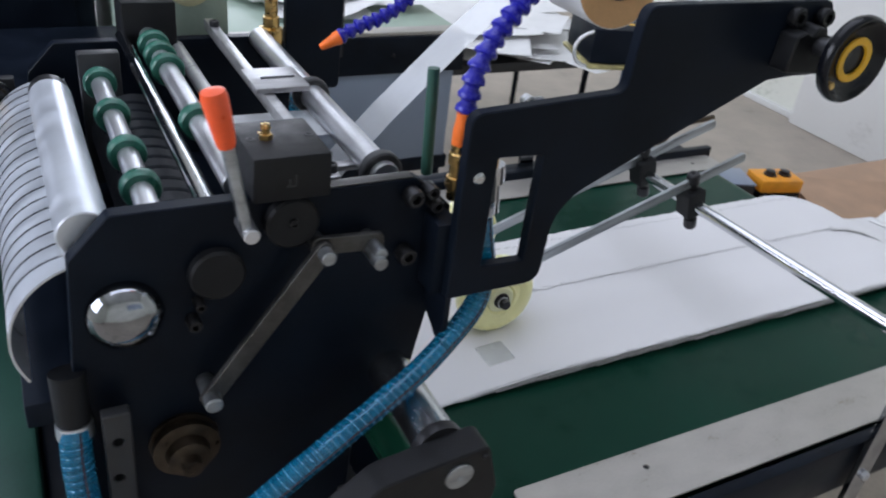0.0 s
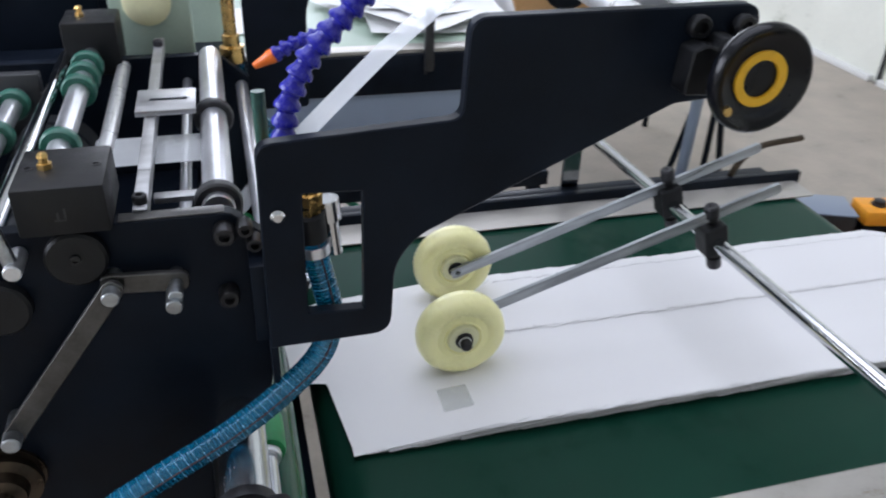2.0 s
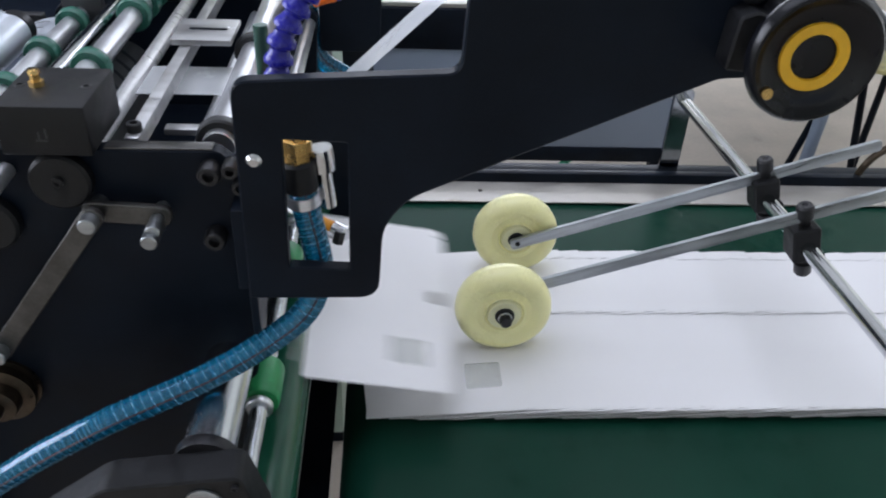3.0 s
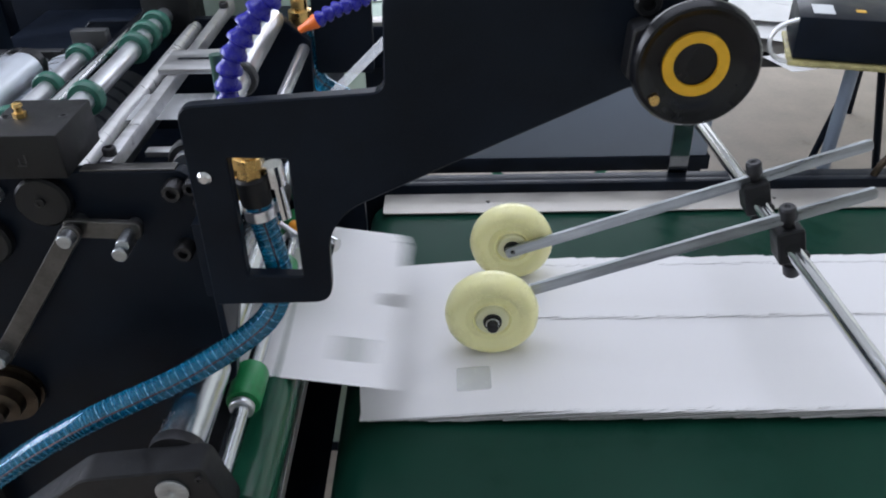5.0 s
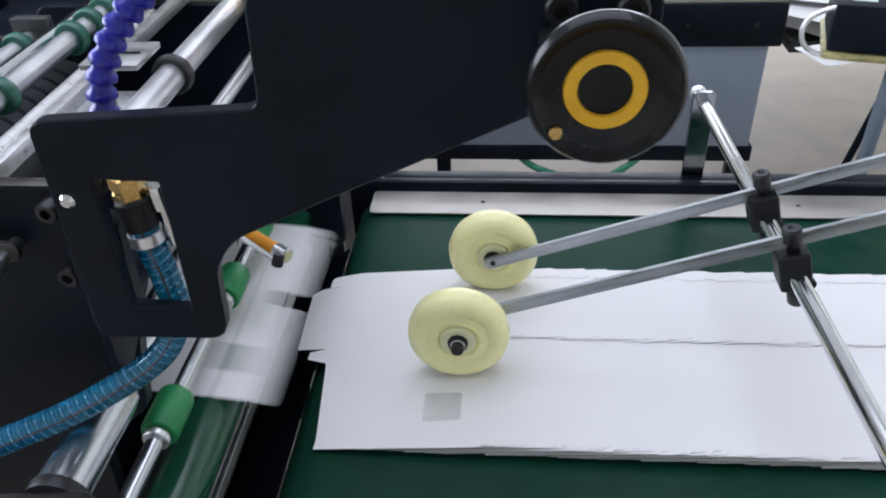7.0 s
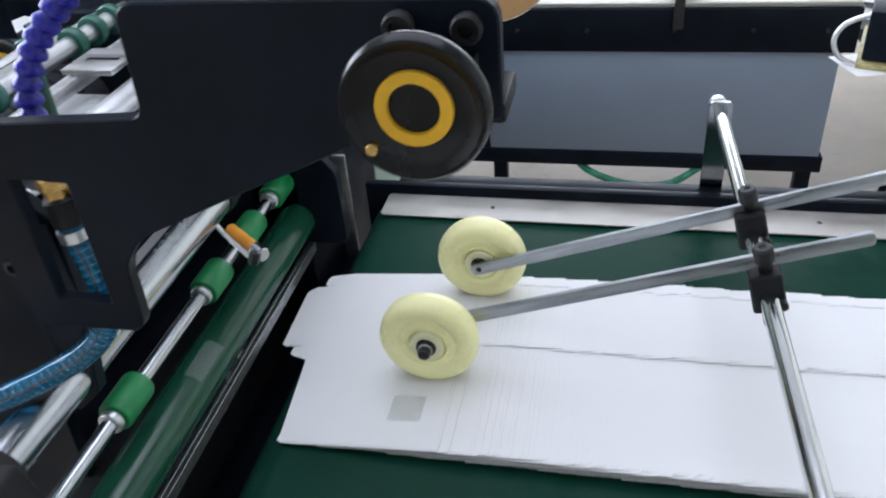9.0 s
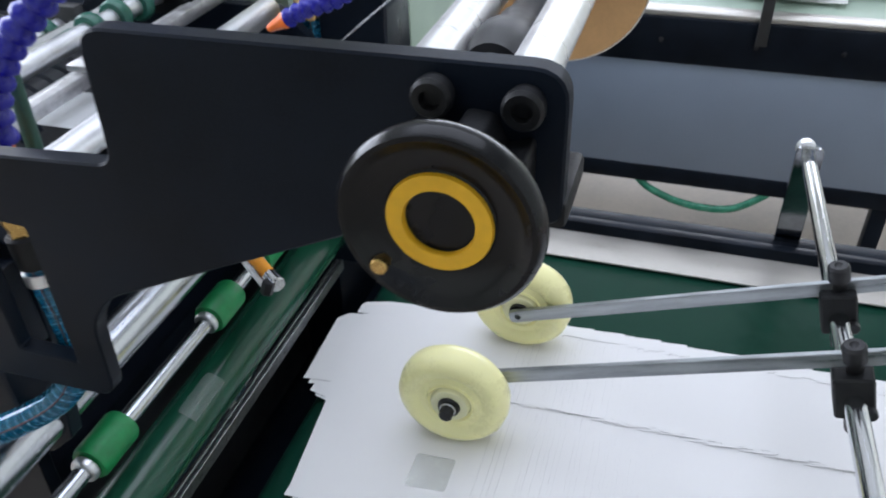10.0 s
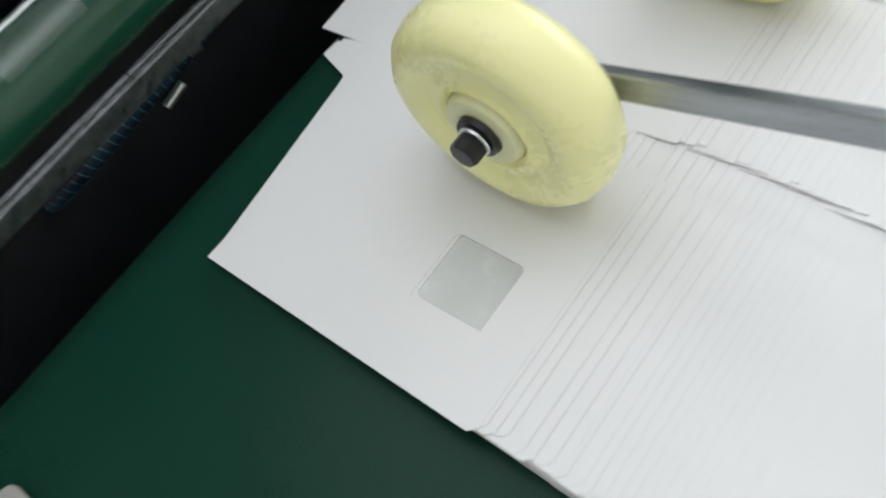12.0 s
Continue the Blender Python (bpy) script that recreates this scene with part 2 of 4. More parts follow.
def rounded(pts, r):
    """Round the corners of a flat outline; r is one radius or one for each corner."""
    out = []
    for i, p in enumerate(pts):
        a, p, b = Vector(pts[i - 1]), Vector(p), Vector(pts[(i + 1) % len(pts)])
        ri = r[i] if isinstance(r, (list, tuple)) else r
        ri = min(ri, (a - p).length * 0.45, (b - p).length * 0.45)
        if ri < 1e-5:
            out.append(p)
            continue
        s, e = p + (a - p).normalized() * ri, p + (b - p).normalized() * ri
        for k in range(6):
            t = k / 5
            out.append(s * (1 - t) ** 2 + p * 2 * t * (1 - t) + e * t * t)
    return out


def plate(bm, outline, holes, thick, to3d, bevel=0.0):
    """A flat plate with holes: outline in its own plane, to3d maps (a, b, depth) to the world."""
    es = []
    for loop in (outline, *holes):
        vs = [bm.verts.new(to3d(p[0], p[1], 0)) for p in loop]
        es += [bm.edges.new((vs[i], vs[(i + 1) % len(vs)])) for i in range(len(vs))]
    fs = [g for g in bmesh.ops.triangle_fill(bm, edges=es, use_beauty=True)["geom"] if isinstance(g, bmesh.types.BMFace)]
    ex = bmesh.ops.extrude_face_region(bm, geom=fs)["geom"]
    off = Vector(to3d(0, 0, thick)) - Vector(to3d(0, 0, 0))
    bmesh.ops.translate(bm, verts=[g for g in ex if isinstance(g, bmesh.types.BMVert)], vec=off)
    if bevel:
        bm.normal_update()
        rim = [e for e in bm.edges if len(e.link_faces) == 2 and e.calc_face_angle(0) > 1.2 and e.link_faces[0].normal.dot(e.link_faces[1].normal) < 0.3]
        bmesh.ops.bevel(bm, geom=rim, offset=bevel, segments=1, affect="EDGES")
    return bm


def xz(y):
    return lambda a, b, d: (a, y + d, b)


def B():
    return bmesh.new()


def bolt(parent, p, axis, r, length, mat=None, name="bolt"):
    """A socket-head screw that stands out from p along the axis."""
    bm = B()
    lathe(bm, p, axis, [(0, 0), (0, r), (length * 0.85, r), (length, r * 0.85), (length, r * 0.5), (length * 0.55, r * 0.45), (length * 0.55, 0)], 18)
    return part(name, bm, mat or BLACK_STEEL, parent)


# ---- the workshop ----
bm = B()
box(bm, -6, 9, -6, 12, -0.2, 0)
structure("floor", bm, FLOOR, "worn brown-grey concrete workshop floor")
bm = B()
box(bm, 3.5, 3.72, -4.2, 2.98, 0, 4.2), box(bm, 3.5, 3.72, 3.02, 6.2, 0, 4.2)
structure("wall_east", bm, WALL, "stained pale green-grey plaster workshop wall")
bm = B()
box(bm, 3.40, 3.5, 1.45, 2.17, 0, 4.2, 0.01)
structure("pillar", bm, WALL_WHITE, "white painted plaster pillar standing before the wall")
bm = B()
box(bm, 3.46, 3.5, 2.18, 2.98, 0, 0.035, 0.004), box(bm, 3.46, 3.5, 3.05, 5.0, 0, 0.035, 0.004)
structure("wall_foot_strip", bm, WALL_WHITE, "white strip along the foot of the workshop wall")
bm = B()
tube(bm, [(3.49, 3.0, 0.0), (3.49, 3.0, 4.1)], 0.012, 8)
structure("wall_trim", bm, GUNMETAL, "dark vertical joint strip on the plaster wall")


def pierced_wall(name, axis, at, a0, a1, holes, label):
    """A wall across the room with window openings cut right through."""
    bm = B()
    to = (lambda a, b, d: (a, at + d, b)) if axis == "y" else (lambda a, b, d: (at + d, a, b))
    plate(bm, [(a0, 0), (a1, 0), (a1, 4.2), (a0, 4.2)], [[(h[0], h[2]), (h[1], h[2]), (h[1], h[3]), (h[0], h[3])] for h in holes], 0.2, to)
    return structure(name, bm, WALL, label)


# Walls out of view, assumed, opened where the daylight lamps stand.
pierced_wall("wall_north", "y", 6.0, -4.2, 3.72, [(-2.1, 2.5, 1.75, 3.45)], "unseen plaster wall, assumed, with a window opening")
pierced_wall("wall_south", "y", -4.2, -4.2, 3.72, [(-0.1, 2.9, 1.75, 3.25)], "unseen plaster wall, assumed, with an opening for the fill lamp")
pierced_wall("wall_west", "x", -4.2, -4.2, 6.2, [(-1.2, 2.4, 1.55, 3.25)], "unseen plaster wall, assumed, with a window opening")
# Unseen roof, cut open below the overhead lamp.
bm = B()
plate(bm, [(-4.2, -4.2), (3.72, -4.2), (3.72, 6.2), (-4.2, 6.2)], [[(-2.0, -0.6), (1.4, -0.6), (1.4, 2.2), (-2.0, 2.2)]], 0.1, lambda a, b, d: (a, b, 4.2 + d))
structure("ceiling", bm, CEILING, "unseen sheet roof, assumed, with an opening for the overhead lamp")

# ---- delivery conveyor ----
BELT_Z, X0, X1, Y0, Y1 = 0.85, -0.150, 0.78, -0.335, 0.455
conveyor = thing("delivery_conveyor", "delivery conveyor with dark green belt and stainless edge strips", "conveyor")
bm = B()
R = 0.048
prof = [(X0 + R * math.sin(a) * -1, BELT_Z - R + R * math.cos(a)) for a in [math.pi * k / 14 for k in range(15)]]
prof += [(X1 + R * math.sin(a), BELT_Z - R - R * math.cos(a)) for a in [math.pi * k / 14 for k in range(15)]]
inner = [(X0 + (p[0] - X0) * 0.92 if p[0] < X0 else (X1 + (p[0] - X1) * 0.92 if p[0] > X1 else p[0]), BELT_Z - R + (p[1] - BELT_Z + R) * 0.92) for p in prof]
plate(bm, prof, [inner], Y1 - Y0 - 0.05, xz(Y0 + 0.025))
part("belt", bm, BELT, conveyor, "dark green rubber conveyor belt")
for xr in (X0, X1):
    bm = B()
    rod(bm, (xr, Y0 + 0.02, BELT_Z - R), (xr, Y1 - 0.02, BELT_Z - R), 0.043)
    part("belt_roller", bm, STEEL, conveyor)


def edge_strip(x0, x1, y0, y1, screws):
    bm = B()
    out = rounded([(x0, y0), (x1, y0), (x1, y1), (x0, y1)], 0.008)
    holes = [[(hx + 0.004 * math.cos(k * math.pi / 5), hy + 0.004 * math.sin(k * math.pi / 5)) for k in range(10)] for hx, hy in screws]
    plate(bm, out, holes, 0.003, lambda a, b, d: (a, b, BELT_Z + 0.003 + d), 0.0006)
    s = part("edge_strip", bm, STAINLESS, conveyor, "stained stainless edge strip with screw holes")
    for hx, hy in screws:
        b2 = B()
        lathe(b2, (hx, hy, BELT_Z + 0.001), (0, 0, 1), [(0, 0), (0, 0.0045), (0.0028, 0.0038), (0.0028, 0.0018), (0.0016, 0)], 12)
        part("screw", b2, BLACK_STEEL, s)


edge_strip(-0.172, 0.83, 0.386, 0.452, [(0.009, 0.422), (0.503, 0.421), (0.76, 0.421)])
edge_strip(-0.13, 0.86, -0.331, -0.252, [(0.047, -0.281), (0.56, -0.281)])
for y0, y1, z1 in ((0.454, 0.47, 0.872), (-0.352, -0.336, 0.853)):
    bm = B()
    box(bm, -0.215, 0.845, y0, y1, 0.765, z1, 0.002)
    part("side_frame", bm, BLACK, conveyor, "black painted side frame")
bm = B()
box(bm, -0.16, 0.78, 0.472, 0.50, 0.855, 0.868, 0.001)
part("ledge", bm, BLACK, conveyor)
for lx in (-0.10, 0.70):
    for ly in (-0.344, 0.462):
        bm = B()
        box(bm, lx - 0.02, lx + 0.02, ly - 0.008, ly + 0.008, 0.0, 0.77, 0.003)
        part("leg", bm, BLACK, conveyor)
for cx in (-0.10, 0.30, 0.70):
    bm = B()
    box(bm, cx - 0.012, cx + 0.012, -0.335, 0.453, 0.766, 0.782, 0.002)
    part("cross_beam", bm, BLACK, conveyor)
# Made-up black sheet that stands for the shade in the gap.
bm = B()
plate(bm, [(-0.216, 0.770), (-0.212, 0.776), (-0.339, 0.670), (-0.343, 0.664)], [], 0.70, xz(-0.30))
part("gap_shade_sheet", bm, BLACK, conveyor, "black sloping sheet added for the shade in the gap before the belt")
for sy in (0.40, -0.31):
    bm = B()
    box(bm, -0.250, -0.222, sy - 0.003, sy + 0.003, 0.72, 0.955, 0.001)
    part("end_plate", bm, STEEL_LONG, conveyor, "plain grey steel end plate")
bm = B()
tube(bm, smooth_path([(0.690, 0.468, 0.80), (0.692, 0.468, 0.878), (0.735, 0.468, 0.928), (0.835, 0.468, 0.942)], 6), 0.0065, 10)
part("bent_handle", bm, BRONZE, conveyor, "dark bent rod handle on the frame")

# ---- press wheels on their bar ----
press = thing("press_wheel_bar", "chromed bar with two clamped arms and pale yellow press wheels", "press wheels")
BAR_Z = 1.008


def bar_x(y):
    return 0.3635 - 0.030 * y


bm = B()
rod(bm, (bar_x(-0.345), -0.345, BAR_Z + 0.006), (bar_x(0.52), 0.52, BAR_Z - 0.009), 0.0098, 28)
part("round_bar", bm, CHROME, press, "polished chrome round bar")
bm = B()
lathe(bm, (bar_x(0.52), 0.512, BAR_Z - 0.009), (-0.03, 1, -0.017), [(0, 0.0098), (0.002, 0.013), (0.014, 0.013), (0.016, 0.011), (0.016, 0.005), (0.008, 0.005), (0.008, 0)], 24)
part("end_collar", bm, STEEL, press)
for py, zt in ((0.488, 1.018), (-0.362, 1.034)):
    bm = B()
    plate(bm, rounded([(bar_x(py) - 0.017, 0.74), (bar_x(py) + 0.017, 0.74), (bar_x(py) + 0.017, zt), (bar_x(py) - 0.017, zt)], 0.008), [], 0.008, xz(py - 0.004), 0.0008)
    p = part("support_post", bm, DIM_CHROME, press, "flat bright steel support post")
    bolt(p, (bar_x(py) + 0.002, py - 0.004, 0.80), (0, -1, 0), 0.007, 0.006, STEEL)


def press_arm(y_arm, y_wheel, hub, tip, name_y):
    """A flat arm from the wheel's axle past its clamp on the bar."""
    hub, tip = Vector(hub), Vector(tip)
    d = (tip - hub)
    L, ang = d.length, math.degrees(math.atan2(d.z, d.x))
    bm = B()
    out = rounded([(-0.010, -0.008), (L, -0.008), (L, 0.008), (-0.010, 0.008)], 0.006)
    hole = [(0.0035 * math.cos(k * math.pi / 6), 0.0035 * math.sin(k * math.pi / 6)) for k in range(12)]
    plate(bm, out, [hole], 0.006, lambda a, b, dd: (a, dd - 0.003, b), 0.0007)
    arm = part("arm", bm, ARM_STEEL, press, "flat drawn-steel arm")
    arm.matrix_basis = pose(hub.x, y_arm, hub.z, 0, -ang, 0)
    # clamp block on the bar
    f = (bar_x(y_arm) - hub.x) / math.cos(radians(ang))
    bm = B()
    c = Vector((bar_x(y_arm), y_arm, BAR_Z))
    out = rounded([(-0.017, -0.021), (0.017, -0.021), (0.017, 0.026), (-0.017, 0.026)], 0.005)
    plate(bm, out, [], 0.032, lambda a, b, dd: (a, dd - 0.016, b), 0.002)
    clamp = part("clamp_block", bm, BLACK_CAST, press, "black cast clamp block")
    clamp.matrix_basis = Matrix.Translation(c) @ pose(0, 0, 0, 0, -15, 0)
    for z0, z1, rr in ((0.0255, 0.054, 0.0105), (-0.0205, -0.050, 0.0105)):
        bm = B()
        s = 1 if z1 > z0 else -1
        h = abs(z1 - z0)
        lathe(bm, (0.002, 0, z0), (0, 0, s), [(0, 0), (0, rr * 0.7), (h * 0.35, rr * 0.7), (h * 0.4, rr), (h * 0.9, rr), (h, rr * 0.8), (h, rr * 0.4), (h * 0.8, 0)], 16)
        b = part("clamp_screw", bm, BLACK_STEEL, clamp)
    bm = B()
    rod(bm, (0.012, -0.017, -0.008), (0.012, -0.025, -0.008), 0.006, 14)
    part("side_screw", bm, BLACK_STEEL, clamp)
    # wheel, turned about its own axle
    wheel = new("press_wheel")
    wheel.parent = press
    wheel.matrix_basis = pose(hub.x, y_wheel, hub.z)
    wheel["label"] = "pale yellow polyurethane press wheel"
    t = 0.0185
    bm = B()
    lathe(bm, (0, -t, 0), (0, 1, 0), [(0.004, 0.0218), (0.003, 0.0225), (0.0012, 0.0245), (0.0035, 0.026), (0.0045, 0.034), (0.001, 0.040), (0.0, 0.047), (0.002, 0.0530),
                                       (0.008, 0.0580), (t, 0.0598), (2 * t - 0.008, 0.0580), (2 * t - 0.002, 0.0530), (2 * t, 0.047), (2 * t - 0.003, 0.034),
                                       (2 * t - 0.004, 0.0218), (0.004, 0.0218)], 56)
    tyre = part("tyre", bm, YELLOW_PU, wheel)
    bm = B()
    lathe(bm, (0, -t - 0.001, 0), (0, 1, 0), [(0.002, 0.008), (0.0, 0.0125), (0.0005, 0.0195), (0.004, 0.0215), (2 * t - 0.002, 0.0215), (2 * t + 0.001, 0.0195), (2 * t + 0.002, 0.008), (0.002, 0.008)], 32)
    hubp = part("hub", bm, CREAM_PU, wheel, "cream plastic hub")
    bm = B()
    lathe(bm, (0, -t - 0.004, 0), (0, 1, 0), [(0, 0.0055), (0, 0.0112), (0.004, 0.0122), (2 * t + 0.006, 0.0122), (2 * t + 0.008, 0.0112), (2 * t + 0.008, 0.0055), (0, 0.0055)], 26)
    part("bearing", bm, BLACK_STEEL, wheel, "dark steel bearing")
    tail = name_y
    bm = B()
    if tail:
        lathe(bm, (0, -t - 0.0155, 0), (0, 1, 0), [(0, 0), (0, 0.0066), (0.0015, 0.0076), (0.0095, 0.0076), (0.0095, 0.0048), (2 * t + 0.036, 0.0048), (2 * t + 0.036, 0)], 8)
    else:
        lathe(bm, (0, -t - 0.006, 0), (0, 1, 0), [(0, 0), (0, 0.0058), (0.0015, 0.0068), (0.004, 0.0068), (0.004, 0.0048), (2 * t + 0.03, 0.0048), (2 * t + 0.03, 0)], 6)
    part("axle", bm, BLACK_STEEL, wheel, "black axle pin")
    if tail:
        bm = B()
        lathe(bm, (0, -t - 0.0064, 0), (0, 1, 0), [(0, 0.005), (0, 0.0084), (0.0010, 0.0087), (0.0010, 0.005), (0, 0.005)], 26)
        part("washer", bm, STEEL, wheel, "thin bright washer")
    return wheel


wheel_near = press_arm(0.0475, 0.0240, (-0.004, 0, 0.9240), (0.452, 0, 1.079), True)
wheel_far = press_arm(0.164, 0.1905, (0.032, 0, 0.9235), (0.497, 0, 1.084), False)

# ---- patching machine: side plates, bracket, rollers ----
machine = thing("patching_machine", "black steel window patching machine with rollers and film bracket", "machine")
NEAR = -0.21
side = [(-0.553, 1.222), (-0.522, 1.256), (-0.272, 1.256), (-0.236, 1.224), (-0.240, 1.148), (-0.250, 1.10), (-0.262, 1.032), (-0.290, 1.006), (-0.314, 1.0), (-0.335, 0.62), (-0.60, 0.62)]
for y, t in ((NEAR, 0.014), (0.246, 0.014)):
    bm = B()
    zoff = 0.0 if y < 0 else -0.018
    plate(bm, rounded([(a, b + zoff) for a, b in side], 0.003), [], t, xz(y), 0.001)
    part("side_plate", bm, BLACK, machine, "black enamelled side plate")
bm = B()
plate(bm, rounded([(-0.250, 1.328), (-0.099, 1.337), (-0.096, 1.411), (0.134, 1.413), (0.134, 1.341), (0.074, 1.337), (-0.060, 1.275), (-0.133, 1.240), (-0.150, 1.216), (-0.153, 1.151), (-0.252, 1.150)],
                  [0.012, 0.010, 0.014, 0.016, 0.006, 0.004, 0.02, 0.02, 0.02, 0.016, 0.002]),
      [rounded([(-0.219, 1.287), (-0.174, 1.285), (-0.175, 1.178), (-0.220, 1.180)], 0.002)], 0.012, xz(-0.25), 0.0012)
bracket = part("bracket_plate", bm, BLACK, machine, "black steel bracket with a rectangular opening")
for hx, hz, hr in ((-0.238, 1.272, 0.0062),):
    bm = B()
    lathe(bm, (hx, -0.2495, hz), (0, -1, 0), [(0, 0), (0, hr), (0.004, hr * 0.9), (0.0062, hr * 0.55), (0.0066, 0)], 20)
    part("dome_screw", bm, CHROME, bracket, "shiny chrome dome screw")
bm = B()
plate(bm, [(-0.2495, 1.150), (-0.2495, 1.092), (-0.165, 1.150)], [], 0.006, lambda a, b, d: (-0.252 + d, a, b), 0.0006)
part("gusset", bm, BLACK, machine)
bm = B()
box(bm, -0.262, -0.240, -0.238, -0.210, 1.150, 1.222, 0.001)
part("bracket_mount", bm, BLACK, machine)
bm = B()
plate(bm, rounded([(-0.236, 1.30), (-0.150, 1.40), (-0.10, 1.46), (-0.06, 1.46), (-0.13, 1.36), (-0.155, 1.28), (-0.158, 1.15), (-0.236, 1.15)], 0.008), [], 0.012, xz(0.275), 0.001)
part("far_bracket", bm, BLACK, machine)

# rollers, all across the machine
def roller(name, x, z, r, y0, y1, mat, label="", segs=36):
    bm = B()
    rod(bm, (x, y0, z), (x, y1, z), r, segs, 0.08)
    return part(name, bm, mat, machine, label)


def ring(parent, x, y, z, r, w, mat, name="rubber_ring", bore=0.006):
    bm = B()
    lathe(bm, (x, y - w / 2, z), (0, 1, 0), [(0, bore), (0, r * 0.9), (w * 0.15, r * 0.98), (w * 0.5, r), (w * 0.85, r * 0.98), (w, r * 0.9), (w, bore), (0, bore)], 30)
    return part(name, bm, mat, parent)


g1 = roller("ring_shaft", -0.418, 1.246, 0.0105, -0.165, 0.246, STEEL, "steel shaft carrying green rubber rings")
for y in (0.200, 0.160, 0.118, -0.030):
    ring(g1, -0.418, y, 1.246, 0.0182, 0.014, RING_GREEN)
g2 = roller("ring_shaft", -0.487, 1.232, 0.0098, -0.197, 0.150, STEEL, "steel shaft carrying green rubber rings")
for y in (0.125, 0.035, -0.055, -0.125):
    ring(g2, -0.487, y, 1.232, 0.0172, 0.014, RING_GREEN)
roller("guide_rod", -0.447, 1.244, 0.0072, -0.197, 0.246, CHROME)
bm = B()
box(bm, -0.505, -0.462, 0.150, 0.165, 1.10, 1.256, 0.002)
part("shaft_holder", bm, GUNMETAL, machine)
roller("guide_rod", -0.384, 1.228, 0.008, -0.197, 0.246, ROD_WHITE)
roller("guide_rod", -0.312, 1.205, 0.0055, -0.197, 0.246, STEEL)
roller("guide_rod", -0.246, 1.196, 0.0075, -0.197, 0.246, STEEL)
s1 = roller("film_roller", -0.281, 1.236, 0.0135, -0.165, 0.246, STEEL, "smooth steel film roller")
for y in (-0.152, 0.042):
    ring(s1, -0.281, y, 1.236, 0.0205, 0.012, GUNMETAL, "collar")
bm = B()
box(bm, -0.345, -0.334, -0.19, 0.268, 1.242, 1.256, 0.0012)
flat = part("flat_bar", bm, STEEL_LONG, machine, "flat grey steel guide bar")
bolt(flat, (-0.3395, -0.178, 1.256), (0, 0, 1), 0.0058, 0.007)
bolt(flat, (-0.3395, 0.235, 1.256), (0, 0, 1), 0.0058, 0.007)
bm = B()
box(bm, -0.353, -0.296, 0.002, 0.062, 1.2565, 1.2625, 0.001)
clip = part("clip_plate", bm, STEEL_LONG, machine, "pale metal clip plate across the bars")
bm = B()
box(bm, -0.340, -0.304, 0.030, 0.0335, 1.2626, 1.2634)
part("slot", bm, BLACK, clip)
bm = B()
box(bm, -0.336, -0.284, -0.118, -0.106, 1.222, 1.228, 0.001)
part("cross_strip", bm, STEEL_LONG, machine)
bm = B()
box(bm, -0.394, -0.268, -0.050, 0.016, 1.2295, 1.2300)
part("film_strip", bm, FILM, machine, "clear plastic film strip between rollers")
# dark inner bed below the rollers
bm = B()
box(bm, -0.60, -0.315, -0.196, 0.246, 1.06, 1.085, 0.002)
part("inner_bed", bm, BLACK, machine)
bm = B()
box(bm, -1.25, -0.68, 0.24, 0.34, 0.62, 1.255, 0.006)
hs = part("feed_housing", bm, BLACK, machine, "black feed housing with bright studs")
for k in range(4):
    bm = B()
    lathe(bm, (-0.845 + k * 0.045, 0.28, 1.254), (0, 0, 1), [(0, 0), (0, 0.009), (0.012, 0.009), (0.016, 0.006), (0.016, 0)], 6)
    part("stud", bm, CHROME, hs)
bm = B()
box(bm, -1.25, -0.62, 0.345, 0.64, 0.62, 1.09, 0.006)
part("rear_table", bm, BLACK, machine, "low black table behind the feed housing")
# Thin strip added to imitate the sky's sheen on the plate's top edge.
bm = B()
box(bm, -0.354, -0.276, NEAR + 0.001, NEAR + 0.013, 1.2562, 1.2576, 0.0004)
part("edge_sheen", bm, DIM_STEEL, machine, "thin lighter strip standing for sheen on the plate's top edge")
# slotted drum with its bolted clamp bar, turning with the feed
drum = new("cutting_drum")
drum.parent = machine
DRUM = (-0.538, 0.0, 1.232)
drum.matrix_basis = pose(*DRUM)
drum["label"] = "silver drum with a bolted clamp bar"
bm = B()
rod(bm, (0, -0.192, 0), (0, 0.092, 0), 0.0200, 48, 0.05)
part("drum_body", bm, GUARD, drum)
bm = B()
rod(bm, (0, 0.092, 0), (0, 0.112, 0), 0.0190, 36, 0.2)
part("drum_collar", bm, BLACK_STEEL, drum)
bm = B()
box(bm, -0.0165, 0.0165, -0.188, 0.088, 0.008, 0.0212, 0.001)
cb = part("clamp_bar", bm, GUARD, drum, "pale clamp bar with a row of screws")
for k in range(7):
    b2 = B()
    lathe(b2, (0.0, -0.165 + k * 0.039, 0.0210), (0, 0, 1), [(0, 0), (0, 0.0055), (0.005, 0.0055), (0.005, 0.0028), (0.0025, 0.0025), (0.0025, 0)], 12)
    part("cap_screw", b2, BLACK_STEEL, cb)
# Box added to stand for unidentified dark machinery behind the far plate.
bm = B()
box(bm, -0.75, -0.245, 0.262, 0.60, 0.62, 1.150, 0.004)
part("dark_backing_box", bm, BLACK, machine, "plain black box added as dark backing behind the far plate")
